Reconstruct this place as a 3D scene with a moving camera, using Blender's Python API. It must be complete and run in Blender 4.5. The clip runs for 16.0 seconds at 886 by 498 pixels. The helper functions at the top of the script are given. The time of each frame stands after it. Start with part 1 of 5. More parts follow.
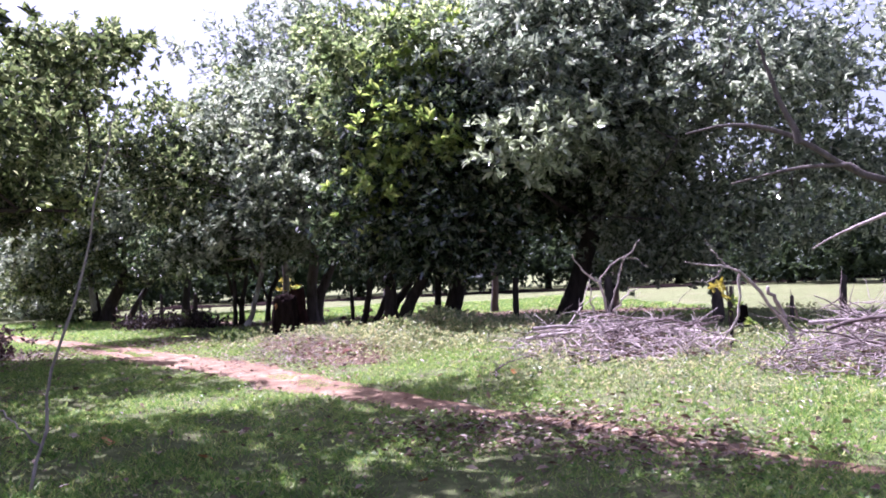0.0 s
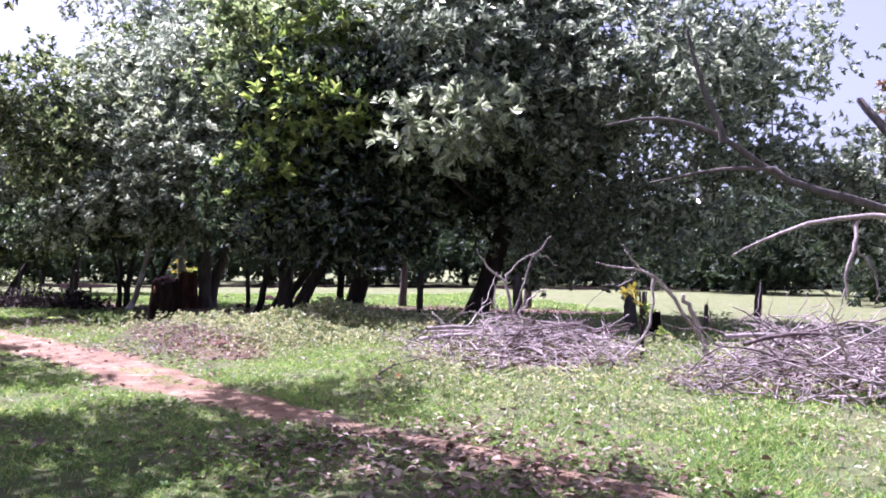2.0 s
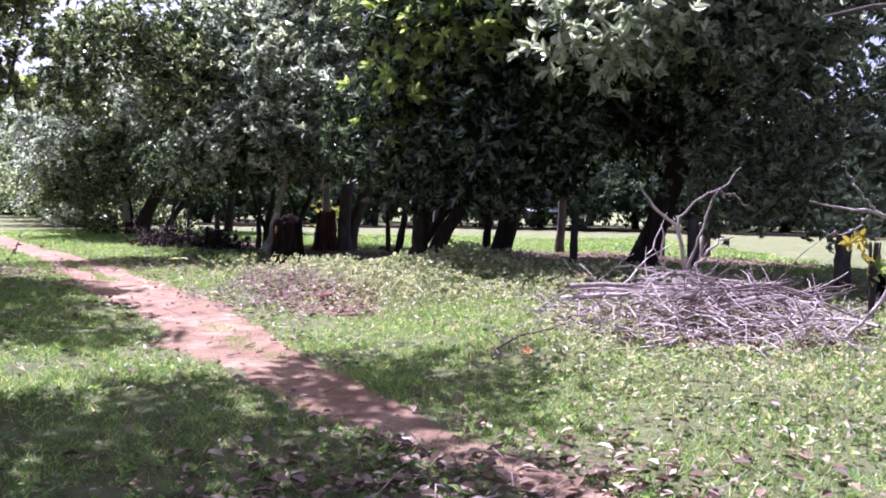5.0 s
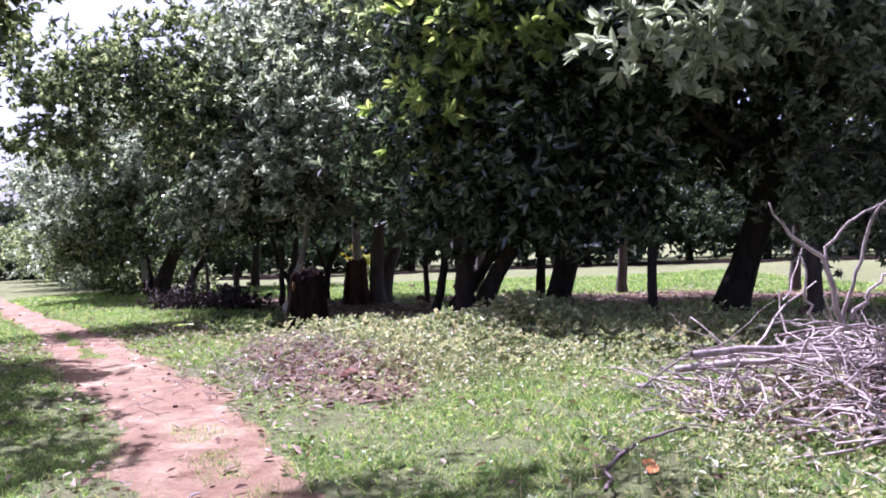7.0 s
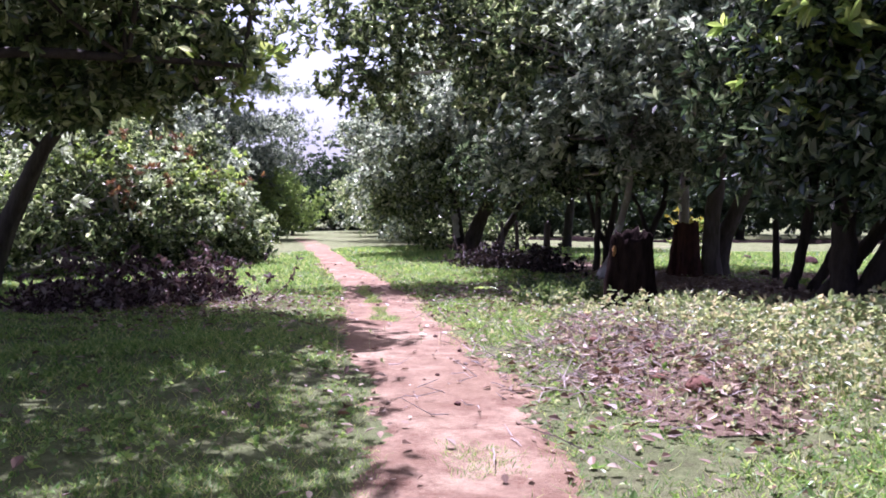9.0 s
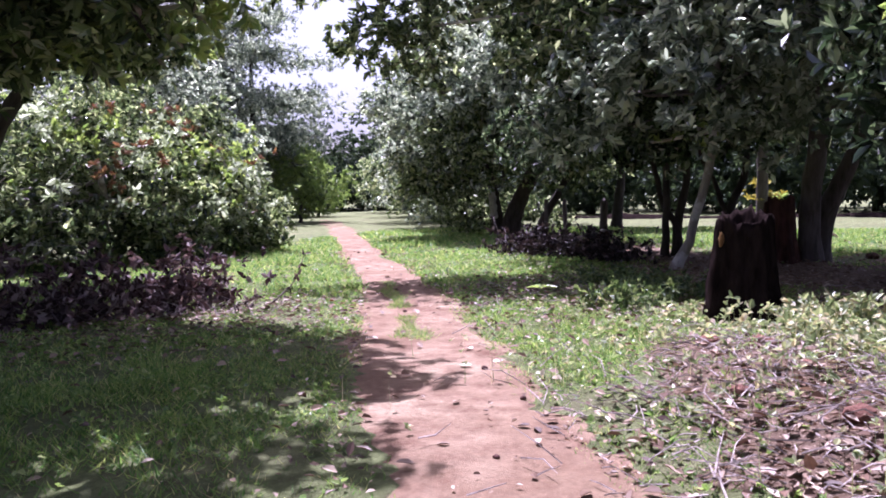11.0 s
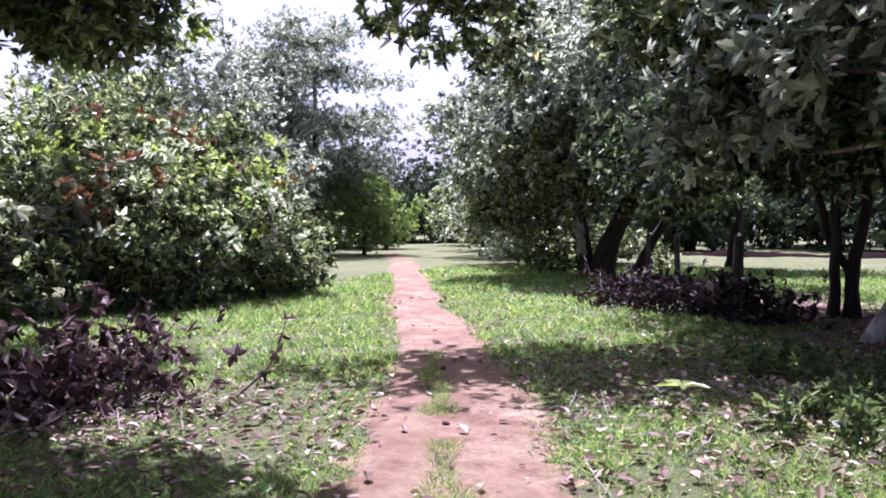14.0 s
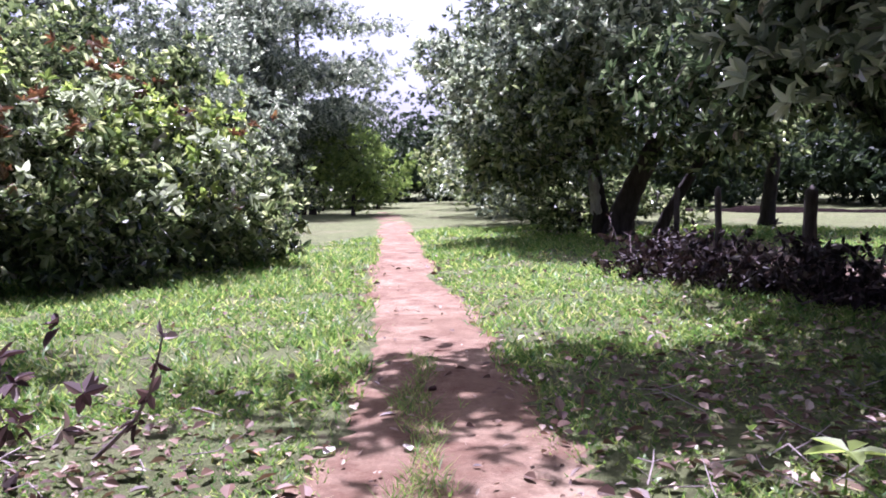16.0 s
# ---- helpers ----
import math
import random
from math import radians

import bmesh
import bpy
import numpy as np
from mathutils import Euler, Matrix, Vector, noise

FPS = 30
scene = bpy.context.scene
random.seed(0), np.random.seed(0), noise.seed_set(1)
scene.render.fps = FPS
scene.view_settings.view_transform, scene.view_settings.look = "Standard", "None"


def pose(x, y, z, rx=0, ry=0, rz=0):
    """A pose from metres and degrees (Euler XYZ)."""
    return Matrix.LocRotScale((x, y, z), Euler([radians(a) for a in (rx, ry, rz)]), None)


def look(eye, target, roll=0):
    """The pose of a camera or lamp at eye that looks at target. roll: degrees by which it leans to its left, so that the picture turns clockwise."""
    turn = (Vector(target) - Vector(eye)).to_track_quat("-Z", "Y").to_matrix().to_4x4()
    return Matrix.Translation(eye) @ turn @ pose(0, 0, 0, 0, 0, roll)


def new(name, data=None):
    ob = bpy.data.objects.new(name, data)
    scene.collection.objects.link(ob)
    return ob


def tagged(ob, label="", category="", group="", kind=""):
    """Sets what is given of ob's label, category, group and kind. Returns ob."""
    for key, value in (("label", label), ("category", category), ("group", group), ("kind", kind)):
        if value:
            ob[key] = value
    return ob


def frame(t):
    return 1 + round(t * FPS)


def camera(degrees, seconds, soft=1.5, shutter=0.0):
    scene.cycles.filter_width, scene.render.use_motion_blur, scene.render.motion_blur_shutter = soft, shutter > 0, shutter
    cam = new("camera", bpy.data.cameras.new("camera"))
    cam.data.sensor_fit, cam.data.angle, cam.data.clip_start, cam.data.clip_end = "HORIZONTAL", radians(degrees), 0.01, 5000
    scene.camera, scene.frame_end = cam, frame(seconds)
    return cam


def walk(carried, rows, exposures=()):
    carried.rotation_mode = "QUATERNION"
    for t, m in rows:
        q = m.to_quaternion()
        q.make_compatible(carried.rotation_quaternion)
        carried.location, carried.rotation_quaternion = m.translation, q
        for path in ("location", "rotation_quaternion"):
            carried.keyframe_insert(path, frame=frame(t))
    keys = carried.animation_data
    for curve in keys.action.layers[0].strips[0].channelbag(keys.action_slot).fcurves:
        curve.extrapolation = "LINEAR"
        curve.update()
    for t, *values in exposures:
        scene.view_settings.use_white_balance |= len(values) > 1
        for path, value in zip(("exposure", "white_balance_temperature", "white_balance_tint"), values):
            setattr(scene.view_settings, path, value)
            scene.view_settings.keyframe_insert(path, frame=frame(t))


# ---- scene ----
cam = camera(56.10, 16.0, 1.8)
# seconds, eye, then heading, pitch and roll in degrees
ROWS = [
    (0.0, 0.001, 0.002, 1.597, -7.30, 1.62, 2.34),
    (0.5, 0.249, 0.343, 1.511, -8.43, 3.80, 1.25),
    (1.0, 0.411, 0.709, 1.522, -8.85, 0.69, 0.48),
    (1.5, 0.531, 1.078, 1.555, -13.60, 2.10, 1.88),
    (2.0, 0.739, 1.417, 1.552, -12.58, 1.08, -0.64),
    (2.5, 0.912, 1.717, 1.560, -12.11, -2.66, 0.17),
    (3.0, 1.055, 2.057, 1.558, -11.11, -4.64, 2.96),
    (3.5, 1.241, 2.478, 1.507, -6.87, -0.06, -0.10),
    (4.0, 1.443, 2.989, 1.454, -4.99, -2.36, 1.66),
    (4.5, 1.586, 3.524, 1.411, -1.31, -2.33, 0.17),
    (4.7, 1.620, 3.778, 1.481, -0.84, -2.83, -1.18),
    (6.8, 1.510, 6.748, 1.543, -0.78, -3.52, 1.47),
    (7.0, 1.478, 7.057, 1.526, 1.63, -0.23, 1.94),
    (7.5, 1.301, 7.766, 1.465, 4.84, -0.34, 1.34),
    (8.0, 1.185, 8.415, 1.445, 9.09, -2.32, 0.65),
    (8.5, 1.037, 9.027, 1.475, 18.85, -3.61, -0.62),
    (8.7, 0.942, 9.271, 1.432, 21.80, -2.47, -0.61),
    (11.0, -0.506, 12.300, 1.459, 24.98, -3.98, 0.92),
    (11.5, -0.786, 12.941, 1.640, 23.44, -3.84, 1.44),
    (12.0, -1.032, 13.636, 1.546, 26.57, -2.26, 1.01),
    (12.5, -1.344, 14.341, 1.525, 25.07, -4.93, 0.73),
    (13.0, -1.656, 15.027, 1.493, 28.68, -4.55, -0.80),
    (13.5, -2.003, 15.650, 1.483, 27.88, -2.38, -0.24),
    (14.0, -2.300, 16.306, 1.429, 30.46, -1.75, 0.33),
    (14.5, -2.636, 16.903, 1.425, 32.46, -2.46, 1.00),
    (15.0, -2.932, 17.541, 1.350, 31.22, -2.71, 0.42),
    (15.5, -3.301, 18.153, 1.389, 33.17, -2.70, 0.94),
    (16.0, -3.666, 18.753, 1.381, 30.21, -4.66, 1.00),
]
EXPOSURES = [(0.0, 1.72, 5480, 45), (7.0, 1.54, 5450, 44), (11.0, 1.42, 5450, 45), (16.0, 1.45, 5450, 44)]
walk(cam, [(t, pose(x, y, z, 90 + pitch, roll, yaw)) for t, x, y, z, yaw, pitch, roll in ROWS], EXPOSURES)

# ---- daylight ----
SUN_EL, SUN_AZ = 64.0, 319.0          # elevation; azimuth clockwise from +y
world = bpy.data.worlds.new("world")
scene.world = world
world.use_nodes = True
wn = world.node_tree
sky = wn.nodes.new("ShaderNodeTexSky")
sky.sky_type, sky.sun_disc = "NISHITA", False
sky.sun_elevation, sky.sun_rotation = radians(SUN_EL), radians(SUN_AZ)
sky.air_density, sky.dust_density, sky.ozone_density = 0.8, 4.0, 1.0
haze = wn.nodes.new("ShaderNodeHueSaturation")
haze.inputs["Saturation"].default_value = 0.62
wn.links.new(sky.outputs["Color"], haze.inputs["Color"])
wn.links.new(haze.outputs["Color"], wn.nodes["Background"].inputs["Color"])
wn.nodes["Background"].inputs["Strength"].default_value = 0.08
sun_data = bpy.data.lights.new("sun", "SUN")
sun_data.energy, sun_data.angle, sun_data.color = 5.0, radians(0.6), (1.0, 0.97, 0.93)
sun = new("sun", sun_data)
sun_way = Vector((math.sin(radians(SUN_AZ)) * math.cos(radians(SUN_EL)), math.cos(radians(SUN_AZ)) * math.cos(radians(SUN_EL)), math.sin(radians(SUN_EL))))
sun.matrix_world = look(sun_way * 60, (0, 0, 0))

# ---- materials ----


class Mat:
    """Small helper round a node material."""

    def __init__(self, name, rough=0.8, spec=0.3):
        self.m = bpy.data.materials.new(name)
        self.m.use_nodes = True
        self.t = self.m.node_tree
        self.b = self.t.nodes["Principled BSDF"]
        self.b.inputs["Roughness"].default_value = rough
        self.b.inputs["Specular IOR Level"].default_value = spec
        self.pos = self.t.nodes.new("ShaderNodeNewGeometry")

    def noise(self, scale, detail=5.0, rough=0.6, stretch=None):
        n = self.t.nodes.new("ShaderNodeTexNoise")
        n.inputs["Scale"].default_value, n.inputs["Detail"].default_value, n.inputs["Roughness"].default_value = scale, detail, rough
        src = self.pos.outputs["Position"]
        if stretch:
            mp = self.t.nodes.new("ShaderNodeMapping")
            mp.inputs["Scale"].default_value = stretch
            self.t.links.new(src, mp.inputs["Vector"])
            src = mp.outputs["Vector"]
        self.t.links.new(src, n.inputs["Vector"])
        return n.outputs["Fac"]

    def ramp(self, fac, stops, mode="LINEAR"):
        r = self.t.nodes.new("ShaderNodeValToRGB")
        r.color_ramp.interpolation = mode
        el = r.color_ramp.elements
        while len(el) < len(stops):
            el.new(0.5)
        for e, (p, c) in zip(el, stops):
            e.position, e.color = p, (*c, 1) if len(c) == 3 else (c[0], c[0], c[0], 1)
        self.t.links.new(fac, r.inputs["Fac"])
        return r.outputs["Color"]

    def mix(self, fac, a, bb, kind="MIX"):
        n = self.t.nodes.new("ShaderNodeMix")
        n.data_type, n.blend_type = "RGBA", kind
        for sock, v in ((n.inputs["Factor"], fac), (n.inputs["A"], a), (n.inputs["B"], bb)):
            if isinstance(v, (int, float)):
                sock.default_value = v
            elif isinstance(v, tuple):
                sock.default_value = (*v, 1)
            else:
                self.t.links.new(v, sock)
        return n.outputs["Result"]

    def island(self):
        return self.pos.outputs["Random Per Island"]

    def piece(self):
        return self.t.nodes.new("ShaderNodeObjectInfo").outputs["Random"]

    def colour(self, c):
        self.t.links.new(c, self.b.inputs["Base Color"])

    def bump(self, fac, dist, strength=0.6):
        n = self.t.nodes.new("ShaderNodeBump")
        n.inputs["Distance"].default_value, n.inputs["Strength"].default_value = dist, strength
        self.t.links.new(fac, n.inputs["Height"])
        self.t.links.new(n.outputs["Normal"], self.b.inputs["Normal"])

    def glow_through(self, colour, share):
        """Light that passes through a thin leaf."""
        tr = self.t.nodes.new("ShaderNodeBsdfTranslucent")
        self.t.links.new(colour, tr.inputs["Color"])
        mx = self.t.nodes.new("ShaderNodeMixShader")
        mx.inputs["Fac"].default_value = share
        self.t.links.new(self.b.outputs["BSDF"], mx.inputs[1])
        self.t.links.new(tr.outputs["BSDF"], mx.inputs[2])
        self.t.links.new(mx.outputs["Shader"], self.t.nodes["Material Output"].inputs["Surface"])


def leaf_mat(name, stops, share=0.3, rough=0.38, spec=0.5, thru=(2.2, 2.25, 1.55)):
    k = Mat(name, rough, spec)
    c = k.ramp(k.island(), stops)
    c = k.mix(0.5, c, k.ramp(k.noise(0.9, 3), [(0.3, (0.75,)), (0.7, (1.1,))]), "MULTIPLY")
    k.colour(c)
    k.glow_through(k.mix(1.0, c, thru, "MULTIPLY"), share)
    return k.m


# In the crown greens the palest stops put sheen into single leaves' colour.
LEAF_DEEP = leaf_mat("leaf_deep_green", [(0.0, (0.022, 0.036, 0.018)), (0.42, (0.068, 0.094, 0.046)), (0.74, (0.165, 0.205, 0.100)), (1.0, (0.42, 0.44, 0.30))], 0.42, 0.19, 1.0)
# Green leaf for crown undersides, with the shade there darkened into its colour.
LEAF_SHADE = leaf_mat("leaf_shade_green", [(0.0, (0.012, 0.022, 0.012)), (0.5, (0.034, 0.056, 0.030)), (0.8, (0.09, 0.125, 0.07)), (1.0, (0.24, 0.28, 0.20))], 0.28, 0.17, 1.0)
LEAF_MID = leaf_mat("leaf_mid_green", [(0.0, (0.036, 0.056, 0.030)), (0.42, (0.115, 0.155, 0.080)), (0.74, (0.23, 0.275, 0.155)), (1.0, (0.46, 0.47, 0.34))], 0.5, 0.19, 1.0)
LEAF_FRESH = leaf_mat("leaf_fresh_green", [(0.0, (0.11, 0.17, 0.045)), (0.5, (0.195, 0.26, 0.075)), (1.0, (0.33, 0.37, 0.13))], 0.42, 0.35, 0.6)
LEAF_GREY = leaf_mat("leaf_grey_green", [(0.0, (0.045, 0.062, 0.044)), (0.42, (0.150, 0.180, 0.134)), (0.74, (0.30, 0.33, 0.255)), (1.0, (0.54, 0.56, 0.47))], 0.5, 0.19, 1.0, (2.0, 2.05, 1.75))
# Sun glare and highlights on outer leaves, put into a paler base colour.
LEAF_SHEEN = leaf_mat("leaf_painted_sheen", [(0.0, (0.17, 0.20, 0.13)), (0.5, (0.31, 0.35, 0.25)), (1.0, (0.52, 0.55, 0.45))], 0.52, 0.2, 1.0, (1.6, 1.65, 1.3))
LEAF_FAR = leaf_mat("leaf_far_woods", [(0.0, (0.020, 0.036, 0.020)), (0.5, (0.040, 0.062, 0.034)), (1.0, (0.080, 0.110, 0.058))], 0.2, 0.6, 0.3)
LEAF_RED = leaf_mat("leaf_young_red", [(0.0, (0.11, 0.062, 0.035)), (0.5, (0.20, 0.12, 0.06)), (1.0, (0.27, 0.20, 0.09))], 0.3, 0.35, 0.5, (1.4, 1.0, 0.8))
LEAF_SOFT = leaf_mat("leaf_soft_green", [(0.0, (0.07, 0.12, 0.034)), (0.5, (0.15, 0.215, 0.062)), (1.0, (0.27, 0.33, 0.115))], 0.4, 0.35, 0.6)
LEAF_YELLOW = leaf_mat("flower_yellow", [(0.0, (0.36, 0.33, 0.06)), (1.0, (0.52, 0.47, 0.12))], 0.3, 0.6, 0.2, (1.1, 1.0, 0.5))
LEAF_WEED = leaf_mat("weed_pale_green", [(0.0, (0.11, 0.15, 0.070)), (0.45, (0.22, 0.265, 0.135)), (0.75, (0.36, 0.37, 0.22)), (0.9, (0.42, 0.35, 0.24)), (1.0, (0.50, 0.46, 0.36))], 0.32, 0.42, 0.6)
LEAF_DEAD = leaf_mat("leaf_dead_brown", [(0.0, (0.028, 0.018, 0.017)), (0.45, (0.095, 0.062, 0.062)), (0.78, (0.22, 0.165, 0.16)), (1.0, (0.42, 0.36, 0.32))], 0.2, 0.7, 0.12, (1, 0.8, 0.7))
# Dead leaf again, with the shade beneath the trees put into its colour.
LEAF_DEAD_SHADE = leaf_mat("leaf_dead_shade", [(0.0, (0.014, 0.010, 0.010)), (0.6, (0.045, 0.029, 0.030)), (0.9, (0.11, 0.078, 0.076)), (1.0, (0.28, 0.24, 0.22))], 0.1, 0.6, 0.3, (1, 0.8, 0.6))
HERB = leaf_mat("herb_green", [(0.0, (0.07, 0.135, 0.034)), (0.5, (0.16, 0.25, 0.066)), (0.9, (0.29, 0.36, 0.13)), (1.0, (0.42, 0.42, 0.24))], 0.34, 0.4, 0.5)
LITTER = leaf_mat("leaf_litter", [(0.0, (0.070, 0.040, 0.028)), (0.45, (0.19, 0.118, 0.080)), (0.8, (0.34, 0.25, 0.18)), (0.95, (0.45, 0.36, 0.265)), (1.0, (0.60, 0.52, 0.41))], 0.1, 0.5, 0.3, (1, 0.8, 0.6))
GRASS = leaf_mat("grass_blade", [(0.0, (0.052, 0.130, 0.034)), (0.45, (0.135, 0.232, 0.060)), (0.85, (0.275, 0.340, 0.105)), (1.0, (0.44, 0.40, 0.22))], 0.36, 0.5, 0.2)

HERB_DARK = leaf_mat("herb_dark_green", [(0.0, (0.03, 0.06, 0.02)), (0.5, (0.08, 0.125, 0.044)), (1.0, (0.22, 0.26, 0.11))], 0.34, 0.35, 0.6)


def bark_mat(name, dark, light, scale=9.0, patch=None, spec=0.2):
    k = Mat(name, 0.9, spec)
    c = k.ramp(k.noise(scale, 6, 0.7, (1, 1, 0.25)), [(0.3, dark), (0.7, light)])
    if patch:
        c = k.mix(k.ramp(k.noise(2.6, 4), [(0.5, (0,)), (0.58, (1,))]), c, patch)
    c = k.mix(0.55, c, k.ramp(k.piece(), [(0.0, (0.55,)), (1.0, (1.25,))]), "MULTIPLY")
    k.colour(c)
    k.bump(k.noise(scale * 2.5, 5, 0.7, (1, 1, 0.2)), 0.02, 0.8)
    return k.m


BARK = bark_mat("bark_grey_brown", (0.020, 0.016, 0.015), (0.075, 0.060, 0.054))
BARK_GREY = bark_mat("bark_grey", (0.06, 0.05, 0.047), (0.17, 0.145, 0.135))
BARK_PALE = bark_mat("bark_pale_lichen", (0.22, 0.18, 0.16), (0.46, 0.41, 0.37), 9, (0.66, 0.63, 0.59))
STUMP = bark_mat("stump_charred_wood", (0.004, 0.003, 0.003), (0.026, 0.018, 0.016), 11, spec=0.0)
STUMP_RED = bark_mat("stump_reddish_wood", (0.03, 0.014, 0.012), (0.12, 0.055, 0.045), 8)
OCHRE = bark_mat("wood_raw_ochre", (0.11, 0.055, 0.02), (0.26, 0.14, 0.05), 22)
POST = bark_mat("post_weathered", (0.030, 0.025, 0.023), (0.11, 0.09, 0.08), 12)
DEADWOOD = bark_mat("dead_wood_bleached", (0.17, 0.138, 0.124), (0.54, 0.465, 0.43), 14)
DEADWOOD_DARK = bark_mat("dead_wood_brown", (0.075, 0.055, 0.052), (0.27, 0.21, 0.20), 14)

k = Mat("ground_turf", 0.95, 0.15)
turf = k.ramp(k.noise(5.5, 8, 0.75), [(0.30, (0.115, 0.088, 0.056)), (0.43, (0.130, 0.145, 0.062)), (0.60, (0.188, 0.222, 0.090)), (0.75, (0.33, 0.32, 0.17))])
turf = k.mix(k.ramp(k.noise(0.55, 4), [(0.52, (0,)), (0.74, (0.45,))]), turf, (0.29, 0.24, 0.16))
turf = k.mix(0.55, turf, k.ramp(k.noise(45, 4, 0.8), [(0.3, (0.45,)), (0.7, (1.25,))]), "MULTIPLY")
k.colour(turf)
k.bump(k.noise(30, 6, 0.8), 0.05, 0.9)
TURF = k.m

k = Mat("path_red_earth", 0.95, 0.15)
soil = k.ramp(k.noise(1.3, 6, 0.65), [(0.3, (0.19, 0.116, 0.074)), (0.5, (0.30, 0.208, 0.138)), (0.72, (0.43, 0.335, 0.222))])
soil = k.mix(k.ramp(k.noise(4.2, 5, 0.7), [(0.42, (0.0,)), (0.68, (0.85,))]), soil, (0.135, 0.068, 0.042))
soil = k.mix(k.ramp(k.noise(0.75, 3, 0.6), [(0.45, (0.0,)), (0.62, (0.7,))]), soil, (0.215, 0.138, 0.086))
soil = k.mix(0.7, soil, k.ramp(k.noise(24, 8, 0.8), [(0.3, (0.55,)), (0.65, (1.15,))]), "MULTIPLY")
soil = k.mix(k.ramp(k.noise(60, 3), [(0.66, (0,)), (0.74, (0.7,))]), soil, (0.55, 0.43, 0.31))
k.colour(soil)
k.bump(k.noise(38, 8, 0.8), 0.025, 0.8)
EARTH = k.m

k = Mat("earth_red_lump", 0.95, 0.15)
k.colour(k.ramp(k.noise(18, 6, 0.7), [(0.3, (0.10, 0.045, 0.032)), (0.7, (0.25, 0.13, 0.095))]))
k.bump(k.noise(40, 6, 0.8), 0.02, 0.8)
EARTH_RED = k.m

k = Mat("litter_floor", 0.95, 0.15)
k.colour(k.ramp(k.noise(16, 8, 0.85), [(0.3, (0.070, 0.042, 0.029)), (0.5, (0.185, 0.125, 0.085)), (0.7, (0.39, 0.31, 0.235))]))
k.bump(k.noise(34, 6, 0.8), 0.05, 0.9)
DUFF = k.m

# ---- mesh tools ----
rng = np.random.default_rng(7)


def raw_mesh(name, verts, quads=None, tris=None, material=None, smooth=False):
    me = bpy.data.meshes.new(name)
    quads = np.zeros((0, 4), int) if quads is None else np.asarray(quads)
    tris = np.zeros((0, 3), int) if tris is None else np.asarray(tris)
    me.vertices.add(len(verts))
    me.vertices.foreach_set("co", np.asarray(verts, np.float32).ravel())
    nq, nt = len(quads), len(tris)
    me.loops.add(4 * nq + 3 * nt)
    me.loops.foreach_set("vertex_index", np.concatenate([quads.ravel(), tris.ravel()]).astype(np.int32))
    me.polygons.add(nq + nt)
    me.polygons.foreach_set("loop_start", np.concatenate([np.arange(nq) * 4, 4 * nq + np.arange(nt) * 3]).astype(np.int32))
    me.polygons.foreach_set("use_smooth", np.full(nq + nt, smooth))
    me.update(calc_edges=True)
    me.validate()
    if material:
        me.materials.append(material)
    return me


def part(name, me, parent=None, label=""):
    ob = new(name, me)
    ob.parent = parent
    return tagged(ob, label) if label else ob


def thing(name, at, label, category, group="", kind=""):
    ob = new(name)
    ob.location = at
    ob.empty_display_size = 0.2
    return tagged(ob, label, category, group, kind)


def unit(v):
    return v / np.maximum(np.linalg.norm(v, axis=-1, keepdims=True), 1e-9)


def bend(points, n):
    """A smooth line of n points through the given ones (Catmull-Rom)."""
    p = np.asarray(points, float)
    p = np.vstack([2 * p[0] - p[1], p, 2 * p[-1] - p[-2]])
    u = np.linspace(0, len(p) - 3 - 1e-6, n)
    i, f = u.astype(int), (u % 1)[:, None]
    a, b, c, d = p[i], p[i + 1], p[i + 2], p[i + 3]
    return 0.5 * (2 * b + (c - a) * f + (2 * a - 5 * b + 4 * c - d) * f ** 2 + (3 * b - a - 3 * c + d) * f ** 3)


def tube(line, radii, sides=8, rough=0.12, seed=0):
    """A tapered, slightly uneven tube along a line: verts and quads, closed at its end."""
    g = np.random.default_rng(seed)
    line, radii = np.asarray(line, float), np.asarray(radii, float)
    n = len(line)
    ahead = unit(np.gradient(line, axis=0))
    ref = np.array([0.31, 0.9, 0.3])
    s = unit(np.cross(ahead, ref))
    w = np.cross(ahead, s)
    a = np.arange(sides) / sides * 2 * np.pi
    r = radii[:, None] * (1 + rough * g.standard_normal((n, sides)) * 0.6 + rough * g.standard_normal(sides)[None])
    v = line[:, None] + r[..., None] * (np.cos(a)[None, :, None] * s[:, None] + np.sin(a)[None, :, None] * w[:, None])
    v = np.vstack([v.reshape(-1, 3), line[-1:] + ahead[-1:] * radii[-1]])
    i, j = np.meshgrid(np.arange(n - 1), np.arange(sides), indexing="ij")
    q = np.stack([i * sides + j, i * sides + (j + 1) % sides, (i + 1) * sides + (j + 1) % sides, (i + 1) * sides + j], -1).reshape(-1, 4)
    j = np.arange(sides)
    t = np.stack([(n - 1) * sides + j, (n - 1) * sides + (j + 1) % sides, np.full(sides, n * sides)], -1)
    return v, q, t


def join(pieces):
    vs, qs, ts, k0 = [], [], [], 0
    for v, q, t in pieces:
        vs.append(v), qs.append(q + k0), ts.append(t + k0)
        k0 += len(v)
    return np.vstack(vs), np.vstack(qs), np.vstack(ts)


